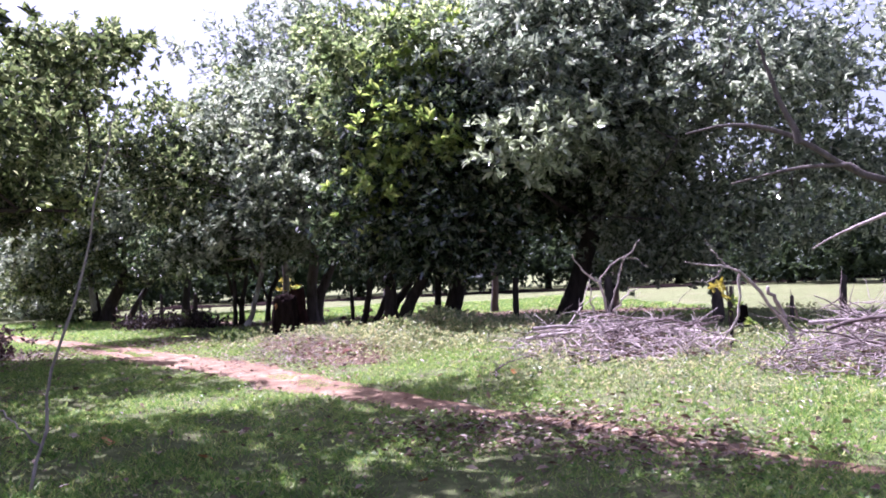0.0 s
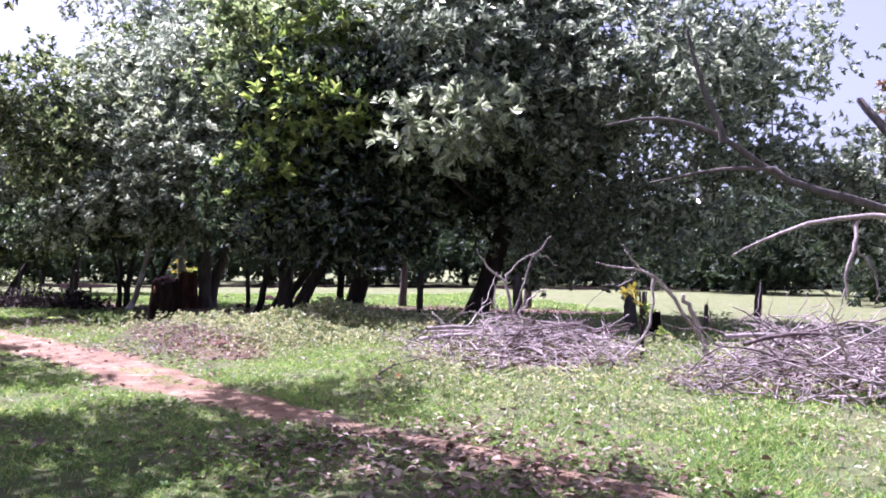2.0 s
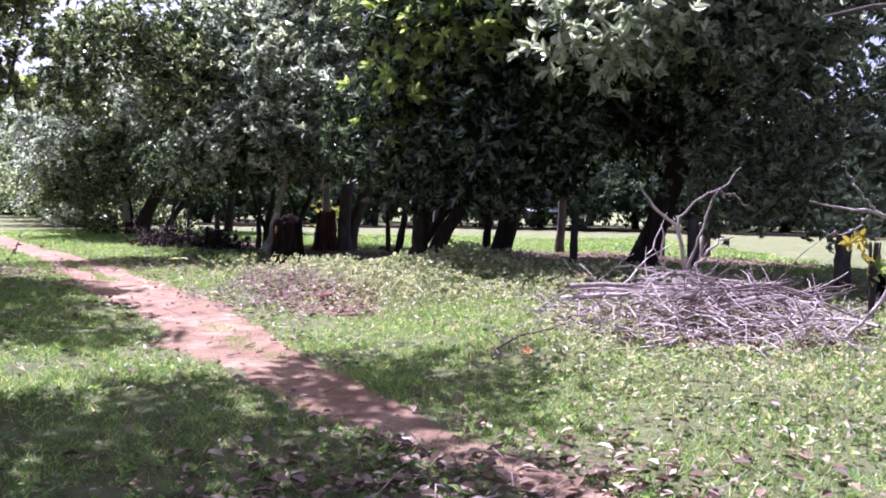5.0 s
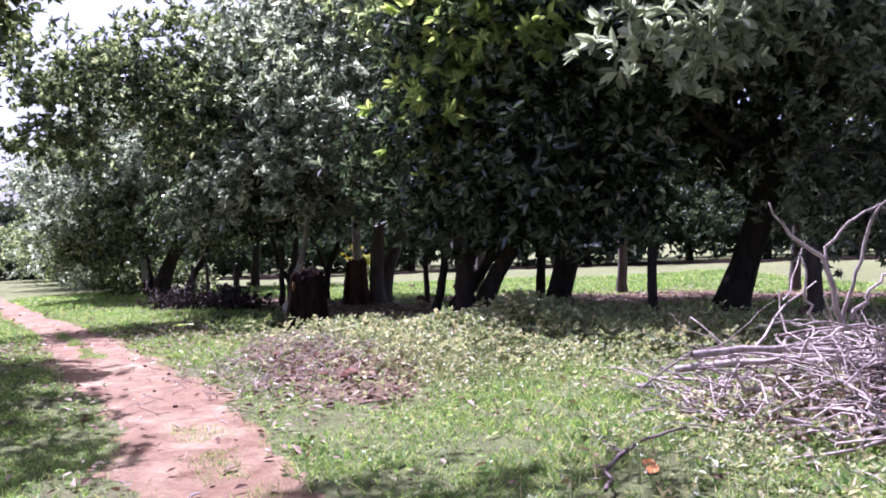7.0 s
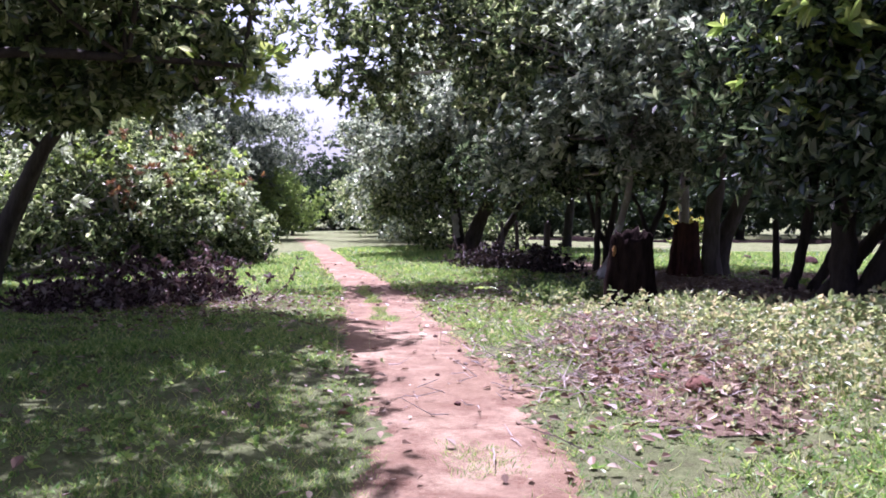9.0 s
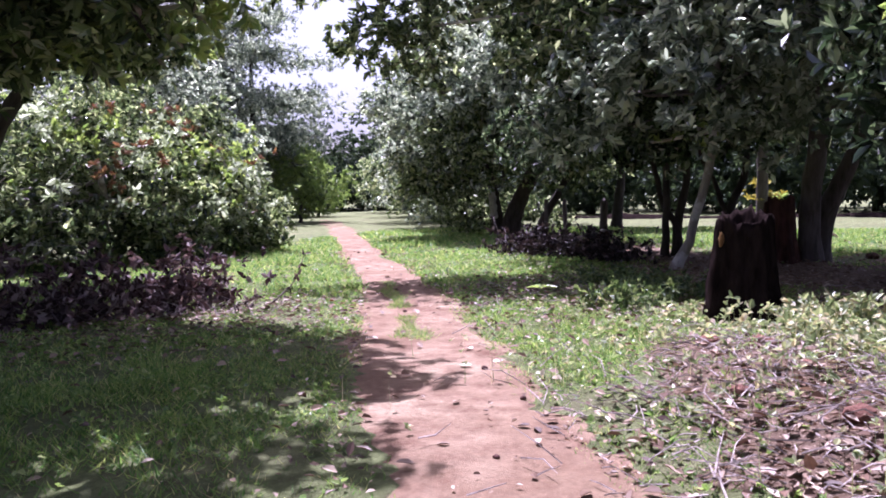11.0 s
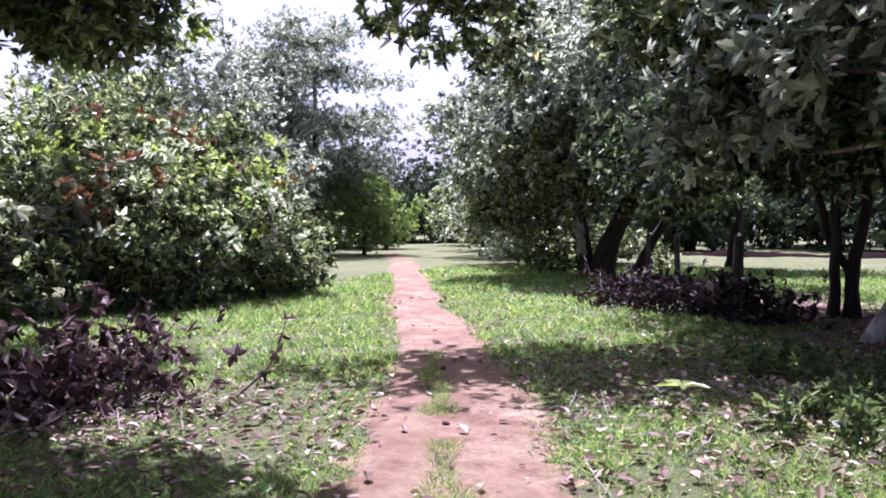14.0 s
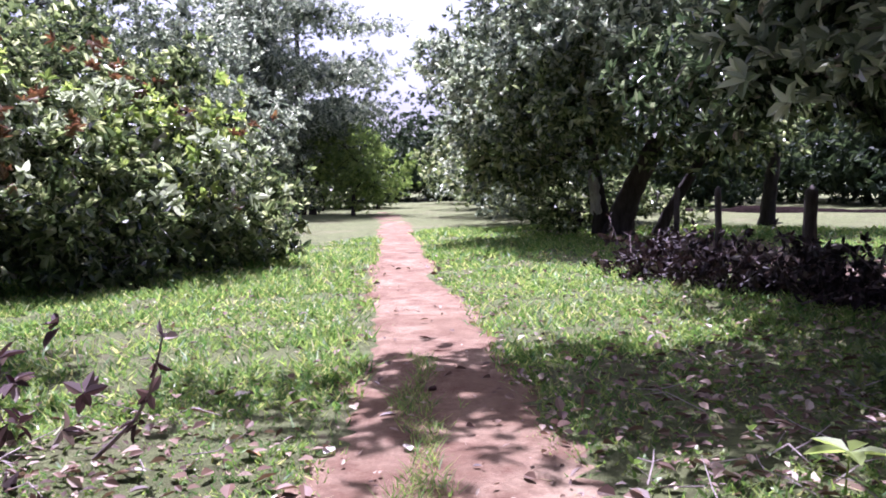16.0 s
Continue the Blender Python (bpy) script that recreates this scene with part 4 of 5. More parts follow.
def crooked(length, r, g, forks=2):
    """One dead branch with side forks, lying along x."""
    n = 9
    x = np.linspace(0, length, n)
    line = np.stack([x, length * (g.uniform(-.10, .10) * np.sin(x / length * 3.1) + .05 * np.sin(x / length * g.uniform(5, 9) + g.uniform(0, 6)) + .012 * g.standard_normal(n)), length * (g.uniform(-.04, .07) * np.sin(x / length * 3.1) + .02 * np.sin(x / length * g.uniform(5, 9)))], 1)
    bits = [tube(line, np.linspace(r, r * .35, n), 6, .15, int(g.integers(999)))]
    for _ in range(forks):
        i = int(g.integers(2, n - 2))
        d = unit(np.array([1, g.choice([-1, 1]) * g.uniform(.5, 1.2), g.uniform(-.25, .5)]))
        ln = length * g.uniform(.2, .42)
        s = np.linspace(0, 1, 6)[:, None]
        fl = line[i] + d * ln * s + np.clip(g.standard_normal(3), -1, 1) * .18 * ln * s * s + g.standard_normal((6, 3)) * .015
        bits.append(tube(fl, np.linspace(r * .6, r * .2, 6), 5, .15, int(g.integers(999))))
    return join(bits)


g = np.random.default_rng(21)
BRANCHES = [raw_mesh("branch", *crooked(g.uniform(1.0, 2.1), g.uniform(.010, .021), g, int(g.integers(2, 5))), material=DEADWOOD if i % 3 else DEADWOOD_DARK, smooth=True) for i in range(14)]
LOGS = [raw_mesh("log", *crooked(g.uniform(1.7, 2.5), g.uniform(.028, .045), g, 2), material=DEADWOOD_DARK if i % 3 == 2 else DEADWOOD, smooth=True) for i in range(4)]


def brush_pile(at, rx, ry, h, count, twigs, seed, label, turn=0.0):
    g = np.random.default_rng(seed)
    x0, y0 = at
    root = thing("brush_pile", (x0, y0, gz(x0, y0)), label, "brush pile")

    def spot(edge=1.0):
        a, r = g.uniform(0, 6.28), math.sqrt(g.uniform(0, 1)) * edge
        px, py = r * rx * math.cos(a), r * ry * math.sin(a)
        c, s = math.cos(turn), math.sin(turn)
        return px * c - py * s, px * s + py * c, h * max(0, 1 - r ** 1.3) * (.55 + .75 * float(patchy(px, py, 2.6, seed)))

    for i in range(count):
        px, py, top = spot(.85)
        ob = part("branch", BRANCHES[i % len(BRANCHES)], root)
        yaw = g.uniform(0, 360)
        ob.matrix_basis = pose(px - .7 * math.cos(radians(yaw)), py - .7 * math.sin(radians(yaw)), .03 + top * g.uniform(.1, 1.0), g.uniform(-70, 70), g.uniform(-20, 14), yaw)
    for i in range(5):
        px, py, top = spot(.55)
        ob = part("log", LOGS[i % 4], root)
        yaw = g.uniform(-25, 25) + (180 if i % 2 else 0)
        ob.matrix_basis = pose(px - 1.0 * math.cos(radians(yaw)), py - 1.0 * math.sin(radians(yaw)), .06 + top * g.uniform(.3, .9), 0, g.uniform(-8, 6), yaw)
    bits = []
    for i in range(twigs):
        px, py, top = spot(1.05)
        a, up = g.uniform(0, 6.28), g.uniform(-.2, .5)
        ln = g.uniform(.3, .9)
        d = np.array([math.cos(a), math.sin(a), up])
        p = np.array([px, py, .02 + top * g.uniform(0, 1.1)])
        side = g.standard_normal(3) * np.array([.2, .2, .12]) * ln
        bits.append(tube(bend([p, p + d * ln * .5 + side, p + d * ln], 6), np.linspace(g.uniform(.007, .014), .004, 6), 4, .1, i))
    tagged(part("twig_spray", raw_mesh("twig_spray", *join(bits), material=DEADWOOD, smooth=True), root), kind="stuff")
    n = 1700
    a, r = g.uniform(0, 6.28, n), np.sqrt(g.uniform(0, 1, n))
    p = np.stack([r * rx * np.cos(a), r * ry * np.sin(a), .02 + h * .55 * (1 - r) * g.uniform(0, 1, n)], 1)
    v, q = leaves(p, g.standard_normal((n, 3)) * np.array([1, 1, .5]), np.array([[0, 0, 1.0]]) + .5 * g.standard_normal((n, 3)), g.uniform(.06, .13, n), g.uniform(.03, .06, n))
    tagged(part("dry_leaves", raw_mesh("dry_leaves", v, q, material=LITTER), root), kind="stuff")
    return root


brush_pile((4.95, 14.0), 1.75, 1.6, .58, 70, 420, 31, "tangled heap of bleached dead branches on the grass")
brush_pile((8.1, 10.9), 2.3, 1.8, .70, 85, 560, 32, "large tangled heap of grey dead branches in weeds", .6)


def dead_branch(at, stems, label, mat=None, flower=None):
    x, y = at
    root = thing("dead_branch", (x, y, gz(x, y)), label, "dead branch")
    for i, s in enumerate(stems):
        line = bend(s, 14)
        line[:, :3] += np.random.default_rng(i).standard_normal((14, 3)) * .018
        part("branch", raw_mesh("branch", *tube(line[:, :3], np.maximum(line[:, 3] * .72, .005), 7, .12, i), material=mat or DEADWOOD, smooth=True), root)
    return root


# forked bare branch that stands out of the first heap
dead_branch((5.1, 15.1), [
    [(0, 0, 0, .05), (-.05, 0, .6, .045), (-.22, 0, 1.15, .035), (-.5, 0, 1.42, .025), (-.75, 0, 1.72, .015)],
    [(-.05, 0, .55, .03), (.1, 0, 1.1, .025), (.32, 0, 1.65, .02), (.6, 0, 2.0, .012)],
    [(-.2, 0, 1.2, .025), (.05, 0, 1.55, .02), (.4, 0, 1.66, .016), (.75, 0, 1.45, .01)],
    [(0, 0, .6, .03), (.3, .05, .95, .02), (.6, .1, 1.05, .012)],
    [(-.1, 0, .35, .03), (-.35, 0, .65, .022), (-.42, 0, 1.2, .012)]], "forked bare bleached branch standing in a brush heap")
# arched bare branches by the second heap
dead_branch((6.6, 12.6), [
    [(.75, 0, 0, .05), (.5, 0, .5, .045), (.1, 0, 1.05, .04), (-.35, 0, 1.4, .03), (-.7, 0, 1.45, .02), (-1.15, 0, 1.5, .012)],
    [(-.2, 0, 1.3, .035), (-.22, 0, .9, .03), (-.35, 0, .45, .028), (-.7, 0, .15, .022), (-1.05, 0, .12, .015)],
    [(-.35, 0, 1.4, .02), (-.6, 0, 1.62, .015), (-.75, 0, 1.85, .008)],
    [(.75, .1, .1, .055), (.55, .1, .6, .05), (.35, .1, 1.05, .04)],
    [(-.5, 0, 1.42, .015), (-.6, .1, 1.25, .012), (-.9, .1, 1.2, .008)]], "arching bare bleached branches over the weeds")
# long bare limb low over the second heap
dead_branch((10.6, 12.6), [
    [(1.6, -1.2, 0, .10), (1.2, -1.0, 1.0, .09), (.3, -.4, 2.1, .075), (-.8, .3, 2.25, .06), (-1.7, .8, 1.95, .04), (-2.3, 1.1, 1.6, .02)],
    [(-.6, .2, 2.2, .05), (-.75, .1, 1.8, .045), (-.9, .1, 1.3, .03), (-1.0, .1, .9, .015)],
    [(-.2, -.1, 2.2, .03), (-.1, -.2, 2.6, .02), (.1, -.2, 2.9, .01)],
    [(-.75, .1, 1.8, .03), (-.5, 0, 1.4, .025), (-.35, 0, .9, .012)]], "long bare broken limb propped over a brush heap")
# small dead twig on the turf
dead_branch((2.5, 12.5), [[(-.25, -.5, .02, .02), (-.15, -.2, .1, .02), (.05, .1, .16, .018), (.4, .25, .2, .01)], [(-.05, 0, .12, .012), (-.2, .15, .2, .007)]], "crooked grey twig lying in short grass", DEADWOOD_DARK)
# bare sapling near the start
dead_branch((-2.45, 6.95), [
    [(0, 0, 0, .022), (.12, .2, .8, .02), (.3, .3, 1.6, .017), (.5, .4, 2.5, .012), (.62, .5, 3.2, .006)],
    [(.05, .1, .35, .014), (-.2, .1, .62, .01), (-.5, .1, .8, .006)]], "thin bare sapling leaning over shaded grass", DEADWOOD)


def yellow_plant(at, h, r, n, label, seed):
    g = np.random.default_rng(seed)
    x, y = at
    root = thing("flowering_plant", (x, y, gz(x, y)), label, "flowering plant")
    bits = []
    for i in range(6):
        a = g.uniform(0, 6.28)
        bits.append(tube(bend([(0, 0, 0), (r * .3 * math.cos(a), r * .3 * math.sin(a), h * .5), (r * .6 * math.cos(a), r * .6 * math.sin(a), h * .9)], 6), np.linspace(.012, .005, 6) * (1 + h), 5, .1, i))
    part("stem_tuft", raw_mesh("stem_tuft", *join(bits), material=BARK, smooth=True), root)
    part("blossom", crown_mesh([(0, 0, h, r, r, r * .6)], n, .09 + .05 * h, LEAF_YELLOW, seed, 7, .2, .1), root)
    part("foliage", crown_mesh([(0, 0, h * .6, r * .8, r * .8, h * .45)], n, .10 + .05 * h, LEAF_FRESH, seed + 1, 6, .2, .05), root)


yellow_plant((-1.9, 33.4), 1.1, .45, 30, "yellow-flowered shrub at the field edge", 61)
yellow_plant((6.6, 13.4), 1.2, .11, 7, "yellow-flowered weed among dead branches", 62)


def dead_heap(spots, r, h, n, label, seed, mat):
    """A low heap of withered dark leaves on cut stems."""
    g = np.random.default_rng(seed)
    x0, y0 = spots[0]
    root = thing("withered_heap", (x0, y0, gz(x0, y0)), label, "dead shrub")
    pts = bend(np.c_[np.array(spots), np.zeros(len(spots))], 40)[:, :2]
    c = pts[g.integers(0, 40, n)] + g.standard_normal((n, 2)) * r * .45
    z = ground_z(c[:, 0], c[:, 1]) + h * g.uniform(0, 1, n) ** 1.3 * (.35 + 1.3 * np.clip(patchy(c[:, 0], c[:, 1], 4.3, seed), 0, 1) ** 1.5)
    p = np.c_[c, z] - np.array([x0, y0, gz(x0, y0)])
    v, q = rosettes(p, np.array([[0, 0, .6]]) + .8 * g.standard_normal((n, 3)), 6, np.full(n, .12), g, spread=1.8, slim=.5)
    tagged(part("withered_leaves", raw_mesh("withered_leaves", v, q, material=mat), root), kind="stuff")
    bits, shoots = [], []
    for i in range(max(14, n // 10)):
        k = pts[int(g.integers(0, 40))] + g.standard_normal(2) * r * .35
        a = g.uniform(0, 6.28)
        b = np.array([k[0] - x0, k[1] - y0, gz(k[0], k[1]) - gz(x0, y0)])
        d = np.array([math.cos(a), math.sin(a), g.uniform(.3, 1.4)]) * g.uniform(.3, .7)
        stalk = bend([b, b + d * .5 + g.standard_normal(3) * .07, b + d], 6)
        bits.append(tube(stalk, np.linspace(.014, .005, 6), 5, .1, i))
        shoots.append(stalk[2:])
    sh = np.vstack(shoots)
    v, q = rosettes(sh, g.standard_normal(sh.shape) + np.array([0, 0, .4]), 4, np.full(len(sh), .11), g, spread=2.2, slim=.5)
    tagged(part("shrivelled_leaves", raw_mesh("shrivelled_leaves", v, q, material=mat), root), kind="stuff")
    tagged(part("stalk_tangle", raw_mesh("stalk_tangle", *join(bits), material=DEADWOOD_DARK, smooth=True), root), kind="stuff")


dead_heap([(-7.4, 30.6), (-6.0, 29.3), (-4.8, 28.5), (-4.1, 28.0)], .8, .5, 560, "low heap of withered leaves, tree shade put into their colour", 71, LEAF_DEAD_SHADE)
dead_heap([(-9.6, 18.5), (-8.7, 19.2), (-8.2, 20.1), (-8.1, 21.1)], .75, .7, 560, "withered dark brown shrub lying in the grass", 72, LEAF_DEAD)

# ---- field details ----


def clod(at, r, seed, mat=None, label="dark earth clod on the open field", group="field clods"):
    g = np.random.default_rng(seed)
    bm = bmesh.new()
    bmesh.ops.create_icosphere(bm, subdivisions=2, radius=r)
    for v in bm.verts:
        v.co *= 1 + .25 * noise.noise(v.co * 3 / r * .4 + Vector((seed, 0, 0)))
        v.co.z *= .65
    me = bpy.data.meshes.new("clod")
    bm.to_mesh(me)
    bm.free()
    me.materials.append(mat or STUMP_RED)
    ob = new("clod", me)
    ob.location = (*at, gz(*at) + r * .35)
    tagged(ob, label, "clod", group)


for n, (x, y, r) in enumerate([(1.2, 33.5, .22), (2.3, 34.5, .2), (-.5, 36, .16), (.2, 29.5, .12)]):
    clod((x, y), r, n)


for n, (x, y, r) in enumerate([(-1.35, 19.0, .09), (-.95, 18.8, .11), (-.35, 17.2, .09), (.15, 16.1, .10), (-.6, 18.1, .07), (.45, 16.6, .07), (-.2, 16.5, .06), (-1.0, 17.7, .06)]):
    clod((x, y), r, 20 + n, EARTH_RED, "lump of red earth on the litter heap", "earth lumps")


def bank():
    """The low dark bank with fallen logs on the field's far side."""
    x = np.linspace(-16, 44, 120)
    y = 51 + 1.5 * np.sin(x * .21)
    prof = [(-.5, -.1), (-.3, .08), (0, .14), (.3, .1), (.5, -.1)]
    g = np.random.default_rng(3)
    v = np.array([(xx, yy + dy, gz(xx, yy) + dz * (1 + .3 * math.sin(xx * 1.3)) + .03 * g.standard_normal()) for xx, yy in zip(x, y) for dy, dz in prof])
    i, j = np.meshgrid(np.arange(119), np.arange(4), indexing="ij")
    q = np.stack([i * 5 + j, (i + 1) * 5 + j, (i + 1) * 5 + j + 1, i * 5 + j + 1], -1).reshape(-1, 4)
    tagged(new("field_bank", raw_mesh("field_bank", v, q, material=STUMP, smooth=True)), "low dark line of fallen logs across the field", "log line", kind="structure")


bank()


def shed():
    k = Mat("roof_zinc", 0.35, 0.5)
    k.colour(k.ramp(k.noise(3, 5), [(0.3, (0.55, 0.55, 0.56)), (0.7, (0.8, 0.8, 0.8))]))
    w = Mat("shed_board", 0.9, 0.2)
    w.colour(w.ramp(w.noise(6, 5, .6, (1, 1, .1)), [(0.3, (0.07, 0.06, 0.055)), (0.7, (0.16, 0.14, 0.12))]))
    root = thing("shelter", (8.4, 53.5, gz(8.4, 53.5)), "low shelter with a pale metal roof across the field", "shelter")

    def box(name, x0, x1, y0, y1, z0, z1, mat, tilt=0.0):
        v = np.array([(x, y, z + tilt * (y - y0)) for x in (x0, x1) for y in (y0, y1) for z in (z0, z1)], float)
        q = [(0, 1, 3, 2), (4, 6, 7, 5), (0, 4, 5, 1), (2, 3, 7, 6), (0, 2, 6, 4), (1, 5, 7, 3)]
        part(name, raw_mesh(name, v, q, material=mat), root)

    box("roof", -1.1, 1.1, -.9, .9, 1.1, 1.15, k.m, .12)
    for x in (-1.0, .9):
        for y in (-.8, .7):
            box("post", x, x + .1, y, y + .1, -.1, 1.1 + .12 * (y + .9), w.m)


shed()

# ---- grass, weeds, litter (uncountable) ----
WALK = np.array([(x, y) for _, x, y, *_ in ROWS])


def near_walk(p):
    """Distance of points from the line that is walked."""
    best = np.full(len(p), 1e9)
    for a, b in zip(WALK[:-1], WALK[1:]):
        d = b - a
        f = np.clip(((p - a) @ d) / max(d @ d, 1e-9), 0, 1)
        best = np.minimum(best, np.linalg.norm(p - a - f[:, None] * d, axis=1))
    return best


def blades(name, p, height, width, mat, g, lean=0.9):
    n = len(p)
    a = g.uniform(0, 6.28, n)
    s = np.stack([np.cos(a), np.sin(a), np.zeros(n)], 1) * width[:, None]
    tip = p + np.c_[g.standard_normal((n, 2)) * lean * height[:, None], height]
    v = np.stack([p - s, p + s, tip], 1).reshape(-1, 3)
    t = np.arange(3 * n).reshape(-1, 3)
    return raw_mesh(name, v, tris=t, material=mat)


def scatter(n, x0, x1, y0, y1, g):
    return np.c_[g.uniform(x0, x1, n), g.uniform(y0, y1, n)]


g = np.random.default_rng(90)
p = scatter(2600000, -16, 12, .5, 40, g)
d = near_walk(p)
s, half, _ = path_gap(p[:, 0], p[:, 1])
keep = (g.uniform(0, 1, len(p)) < np.clip(1.15 / (.6 + .22 * d), .06, .9) * np.clip(patchy(p[:, 0], p[:, 1], 1.3, 1.0) + .25, .15, 1) * np.clip(2.4 * patchy(p[:, 0], p[:, 1], 3.7, 6.0) - .45, .12, 1)) & ((np.abs(s) > half * (.74 + .5 * g.uniform(0, 1, len(p)) ** 2)) | ((p[:, 1] < 9.8) & (g.uniform(0, 1, len(p)) < .5))) & (g.uniform(0, 1, len(p)) > np.where(p[:, 1] > 19.8, 1.25, .7) * on_bed(p[:, 0], p[:, 1]))
p, d = p[keep], d[keep]
shade = patchy(p[:, 0], p[:, 1], .9, 4.0)
h = (.022 + .045 * shade) * g.uniform(.5, 1.5, len(p)) * (1 + .04 * d)
tall = (np.hypot((p[:, 0] + 11.9) / 1.3, (p[:, 1] - 25.0) / 4.5) < 1)
h[tall] *= 1.7
P3 = np.c_[p, ground_z(p[:, 0], p[:, 1]) - .005]
grass = new("grass", blades("grass", P3, h, .0042 + .0012 * d, GRASS, g))
tagged(grass, "short bright green grass with dry blades", "grass", kind="stuff")

# grass strip between the two worn tracks
p = scatter(60000, -8.5, -4.2, 19.8, 26, g)
s, half, along = path_gap(p[:, 0], p[:, 1])
mid = (np.abs(s + .1 * half) < .15 + .08 * np.sin(along * 3.1)) & (patchy(p[:, 0], p[:, 1], 3.1, 2.0) > .42) & (p[:, 1] < 24.5)
p = p[mid]
tagged(new("grass", blades("grass", np.c_[p, ground_z(p[:, 0], p[:, 1])], g.uniform(.03, .09, len(p)), np.full(len(p), .005), GRASS, g)), "sparse grass along the middle of the path", "grass", kind="stuff")

p = scatter(9000, -1.4, .3, 12.3, 14.6, g)
s, half, along = path_gap(p[:, 0], p[:, 1])
p = p[(np.abs(s - .1) < .3 * g.uniform(0, 1, len(p))) & (patchy(p[:, 0], p[:, 1], 6.1, 5.0) > .45)]
tagged(new("grass", blades("grass", np.c_[p, ground_z(p[:, 0], p[:, 1])], g.uniform(.02, .07, len(p)), np.full(len(p), .004), GRASS, g)), "thin grass tuft between the worn tracks", "grass", kind="stuff")

# broad-leaved weeds between the path and the trees
p = scatter(130000, -4, 13, 6.5, 22, g)
s, half, _ = path_gap(p[:, 0], p[:, 1])
w = np.clip((s - half - .7) / 1.6, 0, 1) * np.clip(patchy(p[:, 0], p[:, 1], 1.1, 5.0) * 1.3 - .25, 0.05, 1) * np.clip(1.2 - .0 * p[:, 1], 0, 1)
w += 2.4 * np.clip(patchy(p[:, 0], p[:, 1], 3.3, 8.0) * 1.8 - .35, .1, 1) * np.exp(-(((p[:, 0] - 1.6) / 2.4) ** 2 + ((p[:, 1] - 19.0) / 1.6) ** 2)) + 1.3 * np.exp(-(((p[:, 0] - 4.6) / 2.0) ** 2 + ((p[:, 1] - 17.8) / 1.4) ** 2))
w *= 1 - .32 * np.exp(-(((p[:, 0] + .75) / 1.3) ** 2 + ((p[:, 1] - 18.2) / 1.2) ** 2))
w *= 1 - np.where(p[:, 1] > 19.8, .97, .3) * on_bed(p[:, 0], p[:, 1])
p = p[g.uniform(0, 1, len(p)) < w * .42]
n = len(p)
hh = g.uniform(.03, .24, n) * (.5 + patchy(p[:, 0], p[:, 1], 1.6, 3.0))
rank = np.exp(-(((p[:, 0] - 1.6) / 2.6) ** 2 + ((p[:, 1] - 19.2) / 1.5) ** 2)) + .7 * np.exp(-(((p[:, 0] - 4.6) / 2.0) ** 2 + ((p[:, 1] - 17.8) / 1.4) ** 2))
hh *= 1 + 1.1 * rank
c = np.c_[p, ground_z(p[:, 0], p[:, 1]) + hh]
v, q = rosettes(c, np.array([[0, 0, 1.0]]) + .45 * g.standard_normal((n, 3)), 5, g.uniform(.03, .068, n) * (1 + .7 * rank), g, spread=1.5, slim=.5)
tagged(new("weeds", raw_mesh("weeds", v, q, material=LEAF_WEED)), "low pale broad-leaved weeds", "weeds", kind="stuff")
high = hh > .12
tagged(new("weed_stems", blades("weed_stems", np.c_[p, ground_z(p[:, 0], p[:, 1])][high], hh[high], np.full(int(high.sum()), .004), LEAF_WEED, g, .05)), "thin upright stems of the weeds", "weeds", kind="stuff")



def weed_clump(at, r, h, n, size, mat, label, seed):
    """A knee-high clump of leafy weeds on thin stems."""
    g = np.random.default_rng(seed)
    x, y = at
    root = thing("weed_clump", (x, y, gz(x, y)), label, "weed", "weed clumps")
    tips, bits = [], []
    for i in range(n):
        a, k = g.uniform(0, 6.28), math.sqrt(g.uniform(0, 1)) * r
        b = np.array([k * math.cos(a), k * math.sin(a), 0])
        b[2] = gz(x + b[0], y + b[1]) - gz(x, y) - .02
        d = np.array([g.normal(0, .12), g.normal(0, .12), h * g.uniform(.5, 1.1)])
        stem = bend([b, b + d * .5 + g.standard_normal(3) * .02, b + d], 6)
        bits.append(tube(stem, np.linspace(.006, .003, 6), 4, .1, i))
        tips.append(stem[2:])
    part("stem_tuft", raw_mesh("stem_tuft", *join(bits), material=mat, smooth=True), root)
    c = np.vstack(tips)
    v, q = rosettes(c, np.array([[0, 0, .7]]) + .6 * g.standard_normal(c.shape), 5, g.uniform(.7, 1.2, len(c)) * size, g, spread=1.6, slim=.45)
    part("foliage", raw_mesh("foliage", v, q, material=mat), root)


weed_clump((-0.43, 21.10), .42, .34, 46, .10, LEAF_WEED, "pale leafy weeds beside the charred stump", 81)
weed_clump((0.32, 20.75), .38, .3, 36, .10, LEAF_WEED, "pale leafy weeds at the edge of bare soil", 82)
weed_clump((-2.72, 22.39), .55, .30, 60, .085, HERB_DARK, "dark green leafy weeds near the stump", 83)
weed_clump((-2.52, 23.23), .6, .32, 56, .09, HERB_DARK, "dark green leafy weeds in the litter", 84)
weed_clump((-3.42, 24.33), .5, .28, 44, .09, HERB_DARK, "dark green leafy weeds beneath the trees", 85)

